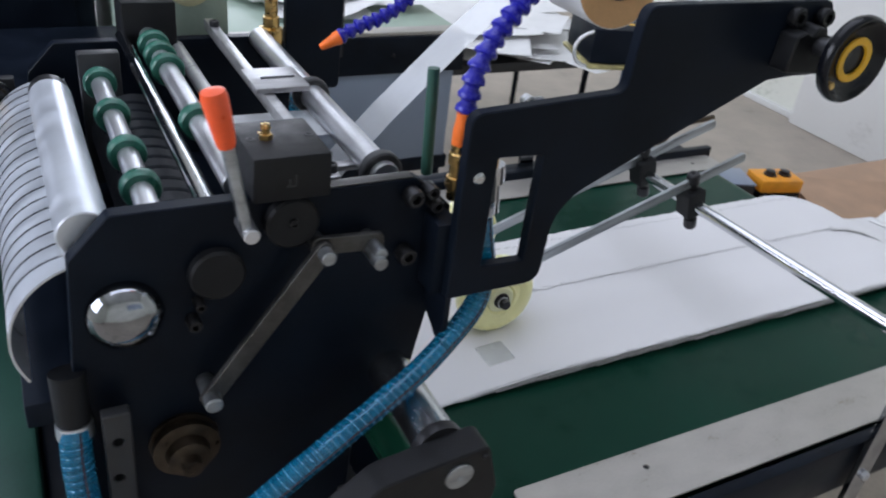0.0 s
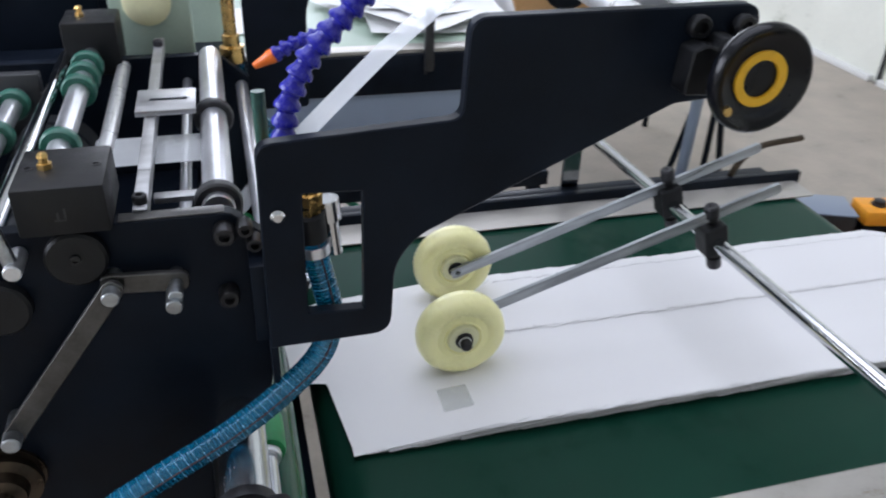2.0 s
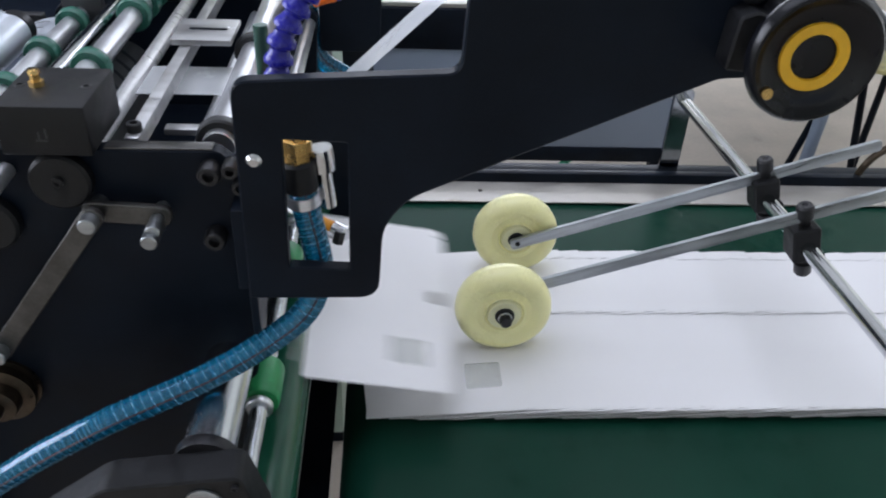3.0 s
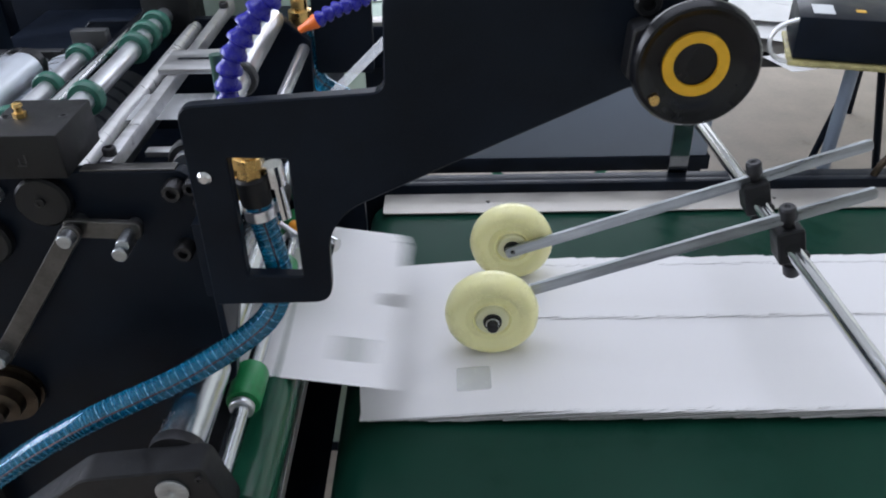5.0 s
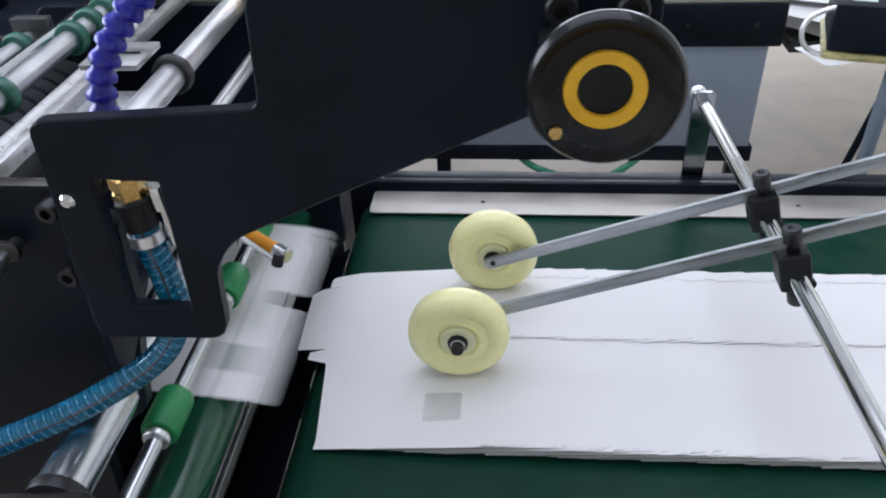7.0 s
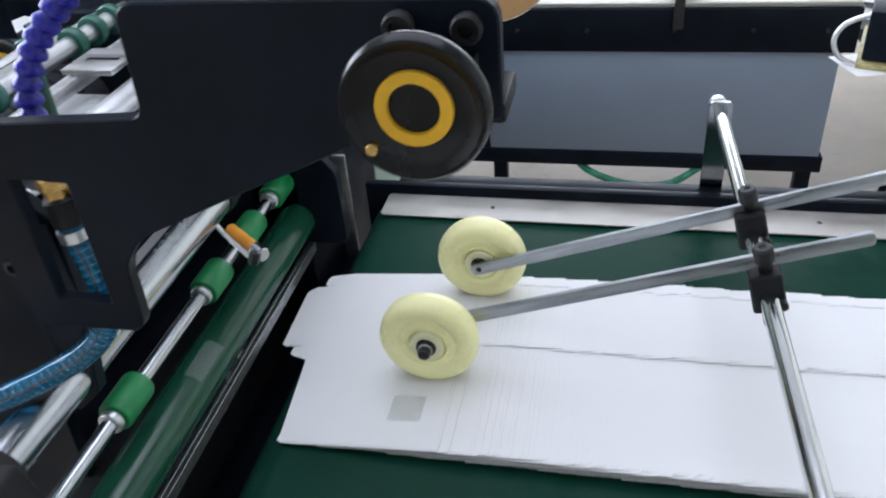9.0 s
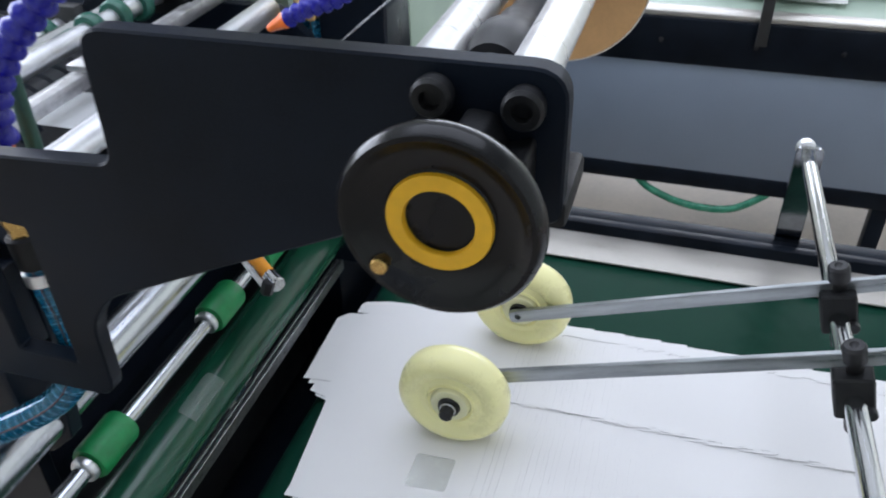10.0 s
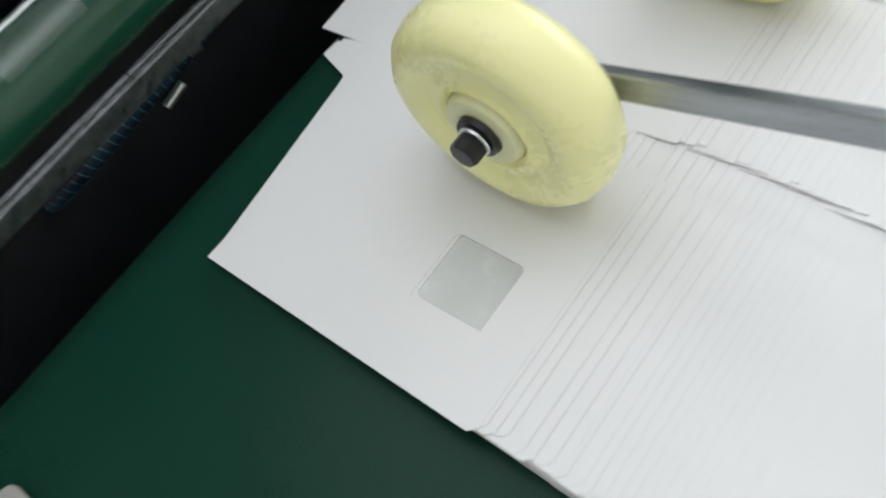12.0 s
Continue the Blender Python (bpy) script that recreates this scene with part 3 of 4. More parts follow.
# curved slotted guard below the drum
bm = B()
GX, GZ, GR = -0.532, 1.140, 0.070
arc = [radians(a) for a in range(78, 211, 6)]
ring_o = [(GX + GR * math.cos(a), GZ + GR * math.sin(a)) for a in arc]
ring_i = [(GX + (GR - 0.002) * math.cos(a), GZ + (GR - 0.002) * math.sin(a)) for a in reversed(arc)]
plate(bm, ring_o + ring_i, [], 0.40, xz(-0.192))
guard = part("slotted_guard", bm, GUARD, machine, "curved silver guard with slanting slots")
for k in range(19):
    slots = B()
    rows_s = []
    for q in range(13):
        a = radians(96 + q * 8.5)
        yy = -0.176 + k * 0.0205 + 0.026 * (q / 12)
        up = Vector((math.cos(a), 0, math.sin(a)))
        c = Vector((GX, yy, GZ)) + up * GR
        w = 0.0011 * math.sin(math.pi * (q + 0.6) / 13.2) ** 0.3
        rows_s.append([slots.verts.new(c + Vector((0, sy * w, 0)) + up * h) for sy, h in ((-1, 0.0004), (1, 0.0004), (1, -0.0012), (-1, -0.0012))])
    for a4, b4 in zip(rows_s, rows_s[1:]):
        for e in range(4):
            slots.faces.new((a4[e], a4[(e + 1) % 4], b4[(e + 1) % 4], b4[e]))
    part("slot", slots, BLACK, guard)
# slotted suction drum between the ring shafts
SX, SZ, SR = -0.455, 1.166, 0.045
bm = B()
rod(bm, (SX, -0.192, SZ), (SX, 0.145, SZ), SR, 48, 0.04)
suction = part("suction_drum", bm, DULL_STEEL, machine, "dull grey drum with slanting black slots")
for k in range(13):
    bm = B()
    rows_s = []
    for q in range(11):
        a = radians(25 + q * 12)
        yy = -0.180 + k * 0.0235 + 0.030 * (q / 10)
        up = Vector((math.cos(a), 0, math.sin(a)))
        c = Vector((SX, yy, SZ)) + up * SR
        rows_s.append([bm.verts.new(c + Vector((0, sy * 0.0028, 0)) + up * h) for sy, h in ((-1, 0.0005), (1, 0.0005), (1, -0.0012), (-1, -0.0012))])
    for a4, b4 in zip(rows_s, rows_s[1:]):
        for e in range(4):
            bm.faces.new((a4[e], a4[(e + 1) % 4], b4[(e + 1) % 4], b4[e]))
    part("slot", bm, BLACK, suction)
# lower delivery rollers
big = roller("delivery_roller", -0.284, 1.050, 0.0208, -0.322, 0.262, ROLLER_STEEL, "thick polished steel delivery roller", 48)
bm = B()
lathe(bm, (-0.284, -0.326, 1.048), (0, 1, 0), [(0, 0), (0, 0.024), (0.004, 0.0245), (0.010, 0.0245), (0.012, 0.0215), (0.012, 0)], 36)
part("end_flange", bm, BLACK_STEEL, big, "dark steel flange")
shaft = roller("sleeve_shaft", -0.2635, 0.991, 0.0082, -0.335, 0.262, ROLLER_STEEL, "thin steel shaft with green rubber sleeves")
for y in (-0.204, -0.006, 0.103, 0.206):
    bm = B()
    lathe(bm, (-0.2635, y, 0.991), (0, 1, 0), [(0, 0.0085), (0, 0.0165), (0.003, 0.0178), (0.045, 0.0178), (0.048, 0.0165), (0.048, 0.0085), (0, 0.0085)], 28)
    part("rubber_sleeve", bm, SLEEVE_GREEN, shaft, "bright green rubber sleeve")
    ring(shaft, -0.2635, y - 0.005, 0.991, 0.0128, 0.008, STEEL, "stop_ring", 0.0085)
gr = roller("green_roller", -0.2560, 0.922, 0.0265, -0.284, 0.262, ROLLER_GREEN, "glossy dark green rubber-covered roller", 48)
bm = B()
rod(bm, (-0.256, -0.320, 0.922), (-0.256, -0.288, 0.922), 0.0285, 30)
part("bearing", bm, BLACK_CAST, gr)
bm = B()
rod(bm, (-0.256, -0.332, 0.922), (-0.256, -0.320, 0.922), 0.0125, 20)
part("journal", bm, STEEL, gr)
bm = B()
patch = []
for q in range(9):
    a = radians(40 + q * 6)
    patch.append([bm.verts.new((-0.2560 + math.cos(a) * rr, yy, 0.922 + math.sin(a) * rr)) for yy, rr in ((-0.098, 0.0267), (-0.040, 0.0267), (-0.040, 0.0269), (-0.098, 0.0269))])
for a4, b4 in zip(patch, patch[1:]):
    for e in range(4):
        bm.faces.new((a4[e], a4[(e + 1) % 4], b4[(e + 1) % 4], b4[e]))
part("tape_patch", bm, TAPE, gr, "clear sticky tape patch")
# end plates that carry the lower rollers
bm = B()
plate(bm, rounded([(-0.470, 0.965), (-0.352, 1.056), (-0.252, 1.068), (-0.236, 1.01), (-0.262, 0.93), (-0.33, 0.93), (-0.40, 0.98), (-0.46, 0.95)], 0.008), [], 0.030, xz(-0.355), 0.0015)
arm_plate = part("roller_bearing_arm", bm, BLACK_CAST, machine, "black cast arm that carries the rollers")
bm = B()
lathe(bm, (-0.280, -0.3552, 1.043), (0, -1, 0), [(0, 0), (0, 0.0135), (0.002, 0.0135), (0.003, 0.0115), (0.0022, 0.0035), (0.001, 0.002), (0.001, 0)], 30)
part("washer", bm, ARM_STEEL, arm_plate, "round steel end washer")
bolt(arm_plate, (-0.256, -0.355, 1.058), (0, -1, 0), 0.003, 0.003)
bm = B()
plate(bm, rounded([(-0.33, 0.88), (-0.185, 0.88), (-0.185, 1.00), (-0.25, 1.085), (-0.33, 1.085)], 0.012), [], 0.016, xz(0.262), 0.001)
part("roller_bearing_plate", bm, BLACK, machine)
# Black so that the spaces between the lower rollers stay dark.
bm = B()
box(bm, -0.60, -0.34, -0.19, 0.245, 0.0, 0.93, 0.006)
part("machine_base", bm, BLACK, machine, "base cabinet, black to keep the roller gaps dark")
bm = B()
box(bm, -1.15, -0.60, -0.26, 0.30, 0.0, 0.955, 0.006)
part("feed_table", bm, GREEN_BASE, machine, "dark green feed table")
bm = B()
box(bm, -0.33, -0.305, -0.45, 0.26, 0.50, 0.90, 0.003)
part("cross_beam", bm, GUNMETAL, machine)
bm = B()
plate(bm, [(-0.2462, 0.868), (-0.2352, 0.868), (-0.2352, 0.884), (-0.2396, 0.884), (-0.2396, 0.879), (-0.2418, 0.879), (-0.2418, 0.884), (-0.2462, 0.884)], [], 0.56, xz(-0.30), 0.0005)
part("guide_bar", bm, ARM_STEEL, machine, "grey grooved guide bar under the green roller")

# fittings on the near side plate
bm = B()
lathe(bm, (-0.518, -0.21, 1.170), (0, -1, 0), [(0, 0), (0, 0.029), (0.006, 0.0295), (0.012, 0.027), (0.018, 0.0215), (0.022, 0.013), (0.0235, 0)], 40)
part("chrome_cap", bm, DIM_CHROME, machine, "domed chrome cap, darkened to stand for dim reflections")
bm = B()
rod(bm, (-0.386, -0.222, 1.234), (-0.386, -0.21, 1.234), 0.0225, 36, 0.1)
disc = part("round_cover", bm, BLACK_CAST, machine, "dark round cover disc")
bolt(disc, (-0.386, -0.222, 1.236), (0, -1, 0), 0.004, 0.003)
bm = B()
rod(bm, (-0.447, -0.222, 1.196), (-0.447, -0.21, 1.196), 0.0225, 36, 0.1)
part("round_cover", bm, BLACK_CAST, machine)


def link(p, q, w, t, mat, y, label=""):
    p, q = Vector(p), Vector(q)
    d = q - p
    L, a = d.length, math.degrees(math.atan2(d.y, d.x))
    bm = B()
    plate(bm, rounded([(-w / 2, -w / 2), (L + w / 2, -w / 2), (L + w / 2, w / 2), (-w / 2, w / 2)], w * 0.45), [], t, lambda u, v, dd: (u, dd, v), 0.0008)
    ob = part("link_bar", bm, mat, machine, label)
    ob.matrix_basis = pose(p.x, y, p.y, 0, -a, 0)
    return ob


l1 = link((-0.364, 1.212), (-0.460, 1.084), 0.0165, 0.006, DIM_STEEL, -0.236, "flat steel connecting link, darkened as in shade")
l2 = link((-0.364, 1.213), (-0.316, 1.210), 0.0165, 0.006, DIM_STEEL, -0.228, "short steel crank link")
for px, pz, r in ((-0.364, 1.212, 0.0065), (-0.460, 1.085, 0.0075), (-0.318, 1.208, 0.0055)):
    bm = B()
    rod(bm, (px, -0.247, pz), (px, -0.205, pz), r, 18)
    part("pivot_pin", bm, ARM_STEEL, machine)
bm = B()
rod(bm, (-0.320, -0.252, 1.202), (-0.320, -0.226, 1.202), 0.0062, 16)
part("crank_stub", bm, ARM_STEEL, machine)
bm = B()
lathe(bm, (-0.481, -0.205, 1.022), (0, -1, 0), [(0, 0), (0, 0.030), (0.008, 0.030), (0.009, 0.026), (0.013, 0.026), (0.014, 0.029), (0.020, 0.029), (0.022, 0.019), (0.033, 0.018), (0.035, 0.009), (0.045, 0.0085), (0.046, 0)], 40)
part("shaft_hub", bm, BRONZE, machine, "oily bronze stepped shaft hub")
bm = B()
plate(bm, rounded([(-0.552, 0.80), (-0.530, 0.80), (-0.524, 1.09), (-0.546, 1.09)], 0.003), [[(-0.536 + 0.0045 * math.cos(k), 1.06 + 0.0045 * math.sin(k)) for k in [i * math.pi / 6 for i in range(12)]],
      [(-0.539 + 0.0045 * math.cos(k), 1.02 + 0.0045 * math.sin(k)) for k in [i * math.pi / 6 for i in range(12)]], [(-0.541 + 0.0045 * math.cos(k), 0.98 + 0.0045 * math.sin(k)) for k in [i * math.pi / 6 for i in range(12)]]],
      0.012, xz(-0.236), 0.001)
part("drilled_bar", bm, GUNMETAL, machine, "dark drilled steel bar")
for bx, bz, r in ((-0.278, 1.242, 0.0085), (-0.262, 1.246, 0.0065), (-0.256, 1.232, 0.0065), (-0.280, 1.184, 0.0085), (-0.467, 1.152, 0.006), (-0.462, 1.170, 0.0045), (-0.255, 1.214, 0.005)):
    bolt(machine, (bx, -0.21, bz), (0, -1, 0), r, 0.014, BLACK_STEEL)
# bearing blocks with brass grease nipples
for bx0, bx1, y0, y1, z0, z1 in ((-0.419, -0.356, -0.224, -0.152, 1.2575, 1.296), (-0.446, -0.384, 0.236, 0.30, 1.222, 1.286)):
    bm = B()
    box(bm, bx0, bx1, y0, y1, z0, z1, 0.0025)
    blk = part("bearing_block", bm, BLACK_CAST, machine, "dark grey bearing block")
    bm = B()
    ym = (y0 + y1) / 2
    lathe(bm, (bx0 + 0.020, ym, z1), (0, 0, 1), [(0, 0), (0, 0.0055), (0.004, 0.0055), (0.0045, 0.0035), (0.008, 0.0035), (0.009, 0.0045), (0.012, 0.0035), (0.013, 0)], 6)
    part("grease_nipple", bm, BRASS, blk, "brass grease nipple")
    for sx in (0.008, 0.055):
        bolt(blk, (bx0 + sx, ym, z1 - 0.003), (0, 0, 1), 0.004, 0.0036)
    bm = B()
    for k, (a0, a1, c0, c1) in enumerate(((0.026, 0.034, 0.012, 0.0135), (0.028, 0.0295, 0.0135, 0.019), (0.033, 0.0345, 0.014, 0.022))):
        box(bm, bx0 + a0, bx0 + a1, y0 - 0.0006, y0 + 0.001, z0 + c0, z0 + c1)
    part("cast_mark", bm, GUNMETAL, blk)
# lever with its grip
bm = B()
tube(bm, [(-0.4255, -0.232, 1.236), (-0.4405, -0.233, 1.318)], 0.0052, 16)
lever = part("lever_rod", bm, ARM_STEEL, machine, "steel hand lever with a red-orange grip")
bm = B()
lathe(bm, (-0.4398, -0.233, 1.313), (-0.085, 0.0, 0.41), [(0, 0), (0, 0.0062), (0.003, 0.0072), (0.020, 0.0088), (0.038, 0.0098), (0.043, 0.0085), (0.0445, 0.004), (0.0445, 0)], 24)
part("grip", bm, ORANGE_RED, lever, "red-orange plastic grip")
bm = B()
rod(bm, (-0.425, -0.242, 1.240), (-0.425, -0.212, 1.240), 0.0065, 16)
part("lever_pivot", bm, STEEL, lever)

# optical sensor over the delivery rollers
sensor = thing("optical_sensor", "small orange sensor on a thin steel strip", "sensor")
bm = B()
tube(bm, smooth_path([(-0.292, 0.086, 1.050), (-0.262, 0.062, 1.034), (-0.208, 0.022, 1.026)], 6), 0.0032, 8)
part("strip", bm, ROD_WHITE, sensor)
bm = B()
rod(bm, (-0.254, 0.0715, 1.030), (-0.209, 0.038, 1.028), 0.0075, 20)
part("barrel", bm, SWITCH_YELLOW, sensor, "orange plastic sensor barrel")
bm = B()
rod(bm, (-0.2088, 0.0378, 1.028), (-0.193, 0.026, 1.027), 0.0088, 20)
part("lock_nut", bm, CHROME, sensor)
bm = B()
rod(bm, (-0.204, 0.018, 1.020), (-0.200, 0.022, 1.034), 0.007, 6)
part("tip_bolt", bm, BLACK_STEEL, sensor)
bm = B()
rod(bm, (-0.283, 0.100, 1.050), (-0.283, 0.125, 1.050), 0.0225, 30)
part("mount_ring", bm, BLACK_CAST, sensor)

# film roll and its rods on the bracket
roll = thing("film_roll", "roll of clear film with a tan core on two rods", "film roll")
bm = B()
lathe(bm, (0.085, 0.0, 1.372), (0, 1, 0), [(0, 0.028), (0, 0.060), (0.001, 0.0612), (0.095, 0.0612), (0.096, 0.060), (0.096, 0.028), (0, 0.028)], 64)
part("wound_film", bm, FILM_ROLL, roll, "tan side of the wound film")
bm = B()
lathe(bm, (0.085, 0.0015, 1.372), (0, 1, 0), [(0, 0.0614), (0.092, 0.0614), (0.092, 0.0622), (0, 0.0622), (0, 0.0614)], 64)
part("film_wrap", bm, PAPER, roll, "pale outer wrap of film")
bm = B()
rod(bm, (0.085, -0.004, 1.372), (0.085, 0.10, 1.372), 0.0275, 36)
part("chuck", bm, BLACK, roll)
for rx, rz, rr, mt in ((0.061, 1.388, 0.0115, ROD_WHITE), (0.112, 1.394, 0.0115, ROD_WHITE), (0.087, 1.382, 0.0105, GUNMETAL)):
    bm = B()
    rod(bm, (rx, -0.238, rz), (rx, 0.28, rz), rr, 26)
    part("support_rod", bm, mt, roll)
bm = B()
lathe(bm, (0.087, -0.19, 1.382), (0, 1, 0), [(0, 0), (0, 0.015), (0.012, 0.018), (0.03, 0.018), (0.04, 0.013), (0.06, 0.013), (0.06, 0)], 24)
part("brake_collar", bm, GUNMETAL, roll)
web = thing("film_web", "clear film web running up to the roll", "film")
bm = B()
a = [(-0.262, 1.128), (-0.19, 1.206), (-0.10, 1.293), (0.030, 1.400)]
for (xa, za), (xb, zb) in zip(a, a[1:]):
    vs = [bm.verts.new(p) for p in ((xa, 0.022, za), (xa, 0.078, za), (xb, 0.078, zb), (xb, 0.022, zb))]
    bm.faces.new(vs)
bmesh.ops.remove_doubles(bm, verts=bm.verts, dist=1e-5)
ex = bmesh.ops.extrude_face_region(bm, geom=list(bm.faces))["geom"]
bmesh.ops.translate(bm, verts=[g for g in ex if isinstance(g, bmesh.types.BMVert)], vec=(0.0002, 0, -0.0002))
part("film", bm, FILM, web)

# handwheels, one on the bracket and one by the drum
def handwheel(label, hx, hy, hz, back):
    hand = thing("handwheel", label, "handwheel", "black handwheels")
    bm = B()
    lathe(bm, (hx, hy, hz), (0, 1, 0), [(0.008, 0), (0.008, 0.0130), (0.0075, 0.0132), (0.0065, 0.0205), (0.0072, 0.0215), (0.0062, 0.0290), (0.0035, 0.0325), (0.001, 0.0355), (0.001, 0.0374), (0.0035, 0.0394),
                                        (0.008, 0.0400), (0.012, 0.0385), (0.014, 0.034), (0.014, 0.020), (0.020, 0.014), (0.030, 0.013), (0.030, 0)], 72)
    part("rim", bm, BLACK_PLASTIC, hand)
    bm = B()
    lathe(bm, (hx, hy + 0.0060, hz), (0, 1, 0), [(0, 0.0135), (-0.0012, 0.0140), (-0.0012, 0.0202), (0, 0.0207), (0.002, 0.0207), (0.002, 0.0135), (0, 0.0135)], 56)
    part("yellow_ring", bm, RING_YELLOW, hand, "raised yellow ring")
    bm = B()
    rod(bm, (hx - 0.0235, hy + 0.001, hz - 0.0215), (hx - 0.0235, hy + 0.012, hz - 0.0215), 0.0036, 18)
    part("pin", bm, BRASS, hand, "small brass pin")
    bm = B()
    rod(bm, (hx, hy + 0.028, hz), (hx, back, hz), 0.0085, 20)
    part("spindle", bm, BLACK_STEEL, hand)


handwheel("black plastic handwheel with a yellow ring on the bracket", 0.099, -0.318, 1.377, -0.235)
handwheel("black plastic handwheel with a yellow ring beside the silver drum", -0.606, 0.206, 1.176, 0.246)
bm = B()
box(bm, -0.684, -0.568, 0.242, 0.256, 1.150, 1.200, 0.002)
part("spindle_mount", bm, GUNMETAL, machine)
screws = thing("clamp_screw_set", "black clamp screws and yoke behind the handwheel", "clamp")
for sx, sz in ((0.079, 1.399), (0.117, 1.398)):
    bm = B()
    lathe(bm, (sx, -0.2505, sz), (0, -1, 0), [(0, 0), (0, 0.0082), (0.004, 0.0090), (0.008, 0.0090), (0.010, 0.0075), (0.010, 0.0045), (0.006, 0.004), (0.006, 0)], 26)
    part("knob_screw", bm, BLACK_CAST, screws)
bm = B()
plate(bm, rounded([(0.066, 1.352), (0.122, 1.348), (0.122, 1.384), (0.110, 1.380), (0.105, 1.393), (0.093, 1.394), (0.089, 1.386), (0.079, 1.390), (0.068, 1.386)], 0.003), [], 0.022, xz(-0.2725), 0.0015)
part("yoke", bm, BLACK_CAST, screws)
bm = B()
box(bm, 0.112, 0.136, -0.249, -0.20, 1.338, 1.352, 0.003)
part("foot", bm, BLACK_CAST, screws)

# ---- jointed blue air hoses ----


def jointed_hose(path, r, pitch, label, nozzle):
    h = thing("jointed_air_hose", label, "air hose", "blue jointed hoses")
    pts = smooth_path(path, 40)
    total, acc = 0.0, 0.0
    prof = [(0, r * 0.66), (pitch * 0.12, r * 0.70), (pitch * 0.22, r * 0.98), (pitch * 0.42, r), (pitch * 0.60, r * 0.90), (pitch * 0.82, r * 0.70), (pitch * 1.05, r * 0.62)]
    first = None
    for p, q in zip(pts, pts[1:]):
        L = (q - p).length
        while acc <= total + L:
            f = (acc - total) / L
            at = p + (q - p) * f
            m = Matrix.Translation(at) @ (q - p).to_track_quat("Z", "Y").to_matrix().to_4x4()
            if first is None:
                bm = B()
                lathe(bm, (0, 0, 0), (0, 0, 1), prof, 26)
                first = part("hose_segment", bm, BLUE, h)
                ob = first
            else:
                ob = new("hose_segment", first.data)
                ob.parent = h
            ob.matrix_basis = m
            acc += pitch
        total += L
    if nozzle:
        d = (pts[0] - pts[4]).normalized()
        bm = B()
        lathe(bm, pts[0] - d * 0.003, d, [(0, 0), (0, 0.0085), (0.007, 0.0085), (0.009, 0.0075), (0.028, 0.0040), (0.028, 0.0022), (0.02, 0.002), (0.02, 0)], 22)
        part("nozzle", bm, ORANGE, h, "orange plastic nozzle")
    return h


hose_a = jointed_hose([(-0.226, -0.198, 1.306), (-0.221, -0.196, 1.335), (-0.205, -0.190, 1.365), (-0.176, -0.182, 1.395), (-0.135, -0.172, 1.432), (-0.09, -0.16, 1.48)], 0.0105, 0.0126, "blue jointed plastic air hose on a brass fitting", False)
bm = B()
lathe(bm, (-0.2275, -0.1985, 1.278), (0.03, 0, 1), [(0, 0), (0, 0.0082), (0.012, 0.0085), (0.022, 0.0072), (0.030, 0.0072), (0.030, 0)], 20)
part("collar", bm, ORANGE, hose_a, "orange plastic collar")
bm = B()
lathe(bm, (-0.2285, -0.199, 1.225), (0, 0, 1), [(0, 0), (0, 0.0068), (0.012, 0.0068), (0.013, 0.0088), (0.022, 0.0088), (0.023, 0.0066), (0.034, 0.0066), (0.035, 0.0085), (0.045, 0.0085), (0.046, 0.007), (0.054, 0.007), (0.054, 0)], 12)
part("fitting", bm, BRASS, hose_a, "brass pipe fitting")
bm = B()
tube(bm, [(-0.240, -0.165, 1.235), (-0.241, -0.160, 1.335)], 0.0055, 12)
part("back_rod", bm, GREEN_BASE, hose_a, "dark green rod behind the hose")
hose_b = jointed_hose([(-0.209, 0.152, 1.263), (-0.185, 0.150, 1.276), (-0.150, 0.148, 1.290), (-0.115, 0.146, 1.318), (-0.085, 0.143, 1.365), (-0.07, 0.14, 1.42)], 0.0098, 0.0118, "blue jointed plastic air hose with an orange nozzle", True)

# ---- teal spiral vacuum hoses ----


def spiral_hose(path, r, label, skin=None, wire=None):
    h = thing("spiral_hose", label, "hose", "teal spiral hoses")
    pts = smooth_path(path, 14)
    bm = B()
    tube(bm, pts, r, 22)
    part("tube", bm, skin or TEAL, h)
    bm = B()
    tube(bm, helix(pts, r * 0.975, 0.0072, 12), 0.0006, 5)
    part("spiral_wire", bm, wire or WIRE, h, "pale wire spiral")
    bm = B()
    side = []
    for p, q in zip(pts, pts[1:]):
        d = (q - p).normalized()
        n = d.cross(Vector((0.3, -1, 0.4))).normalized().cross(d)
        side.append(p - n * r * -1.01)
    tube(bm, side, 0.0007, 5)
    part("stripe", bm, STRIPE_RED, h, "dull red thread along the hose")
    return h


vac = spiral_hose([(-0.2115, -0.2185, 1.245), (-0.2085, -0.2195, 1.215), (-0.203, -0.2215, 1.185), (-0.200, -0.226, 1.158), (-0.210, -0.236, 1.130), (-0.238, -0.248, 1.108), (-0.29, -0.270, 1.086), (-0.37, -0.296, 1.060), (-0.44, -0.304, 1.018), (-0.52, -0.31, 0.955), (-0.58, -0.31, 0.86), (-0.60, -0.30, 0.70)],
                  0.0108, "translucent teal vacuum hose with wire spiral and clamp")
bm = B()
lathe(bm, (-0.2092, -0.2195, 1.218), (-0.1, 0.03, 1), [(0, 0.0112), (0, 0.0128), (0.009, 0.0128), (0.009, 0.0112), (0, 0.0112)], 24)
part("hose_clamp", bm, STEEL, vac, "steel hose clamp")
bm = B()
lathe(bm, (-0.2108, -0.2190, 1.231), (-0.08, 0.03, 1), [(0, 0), (0, 0.0125), (0.022, 0.0130), (0.024, 0.011), (0.024, 0)], 24)
part("hose_cuff", bm, BLACK_CAST, vac, "black rubber cuff")
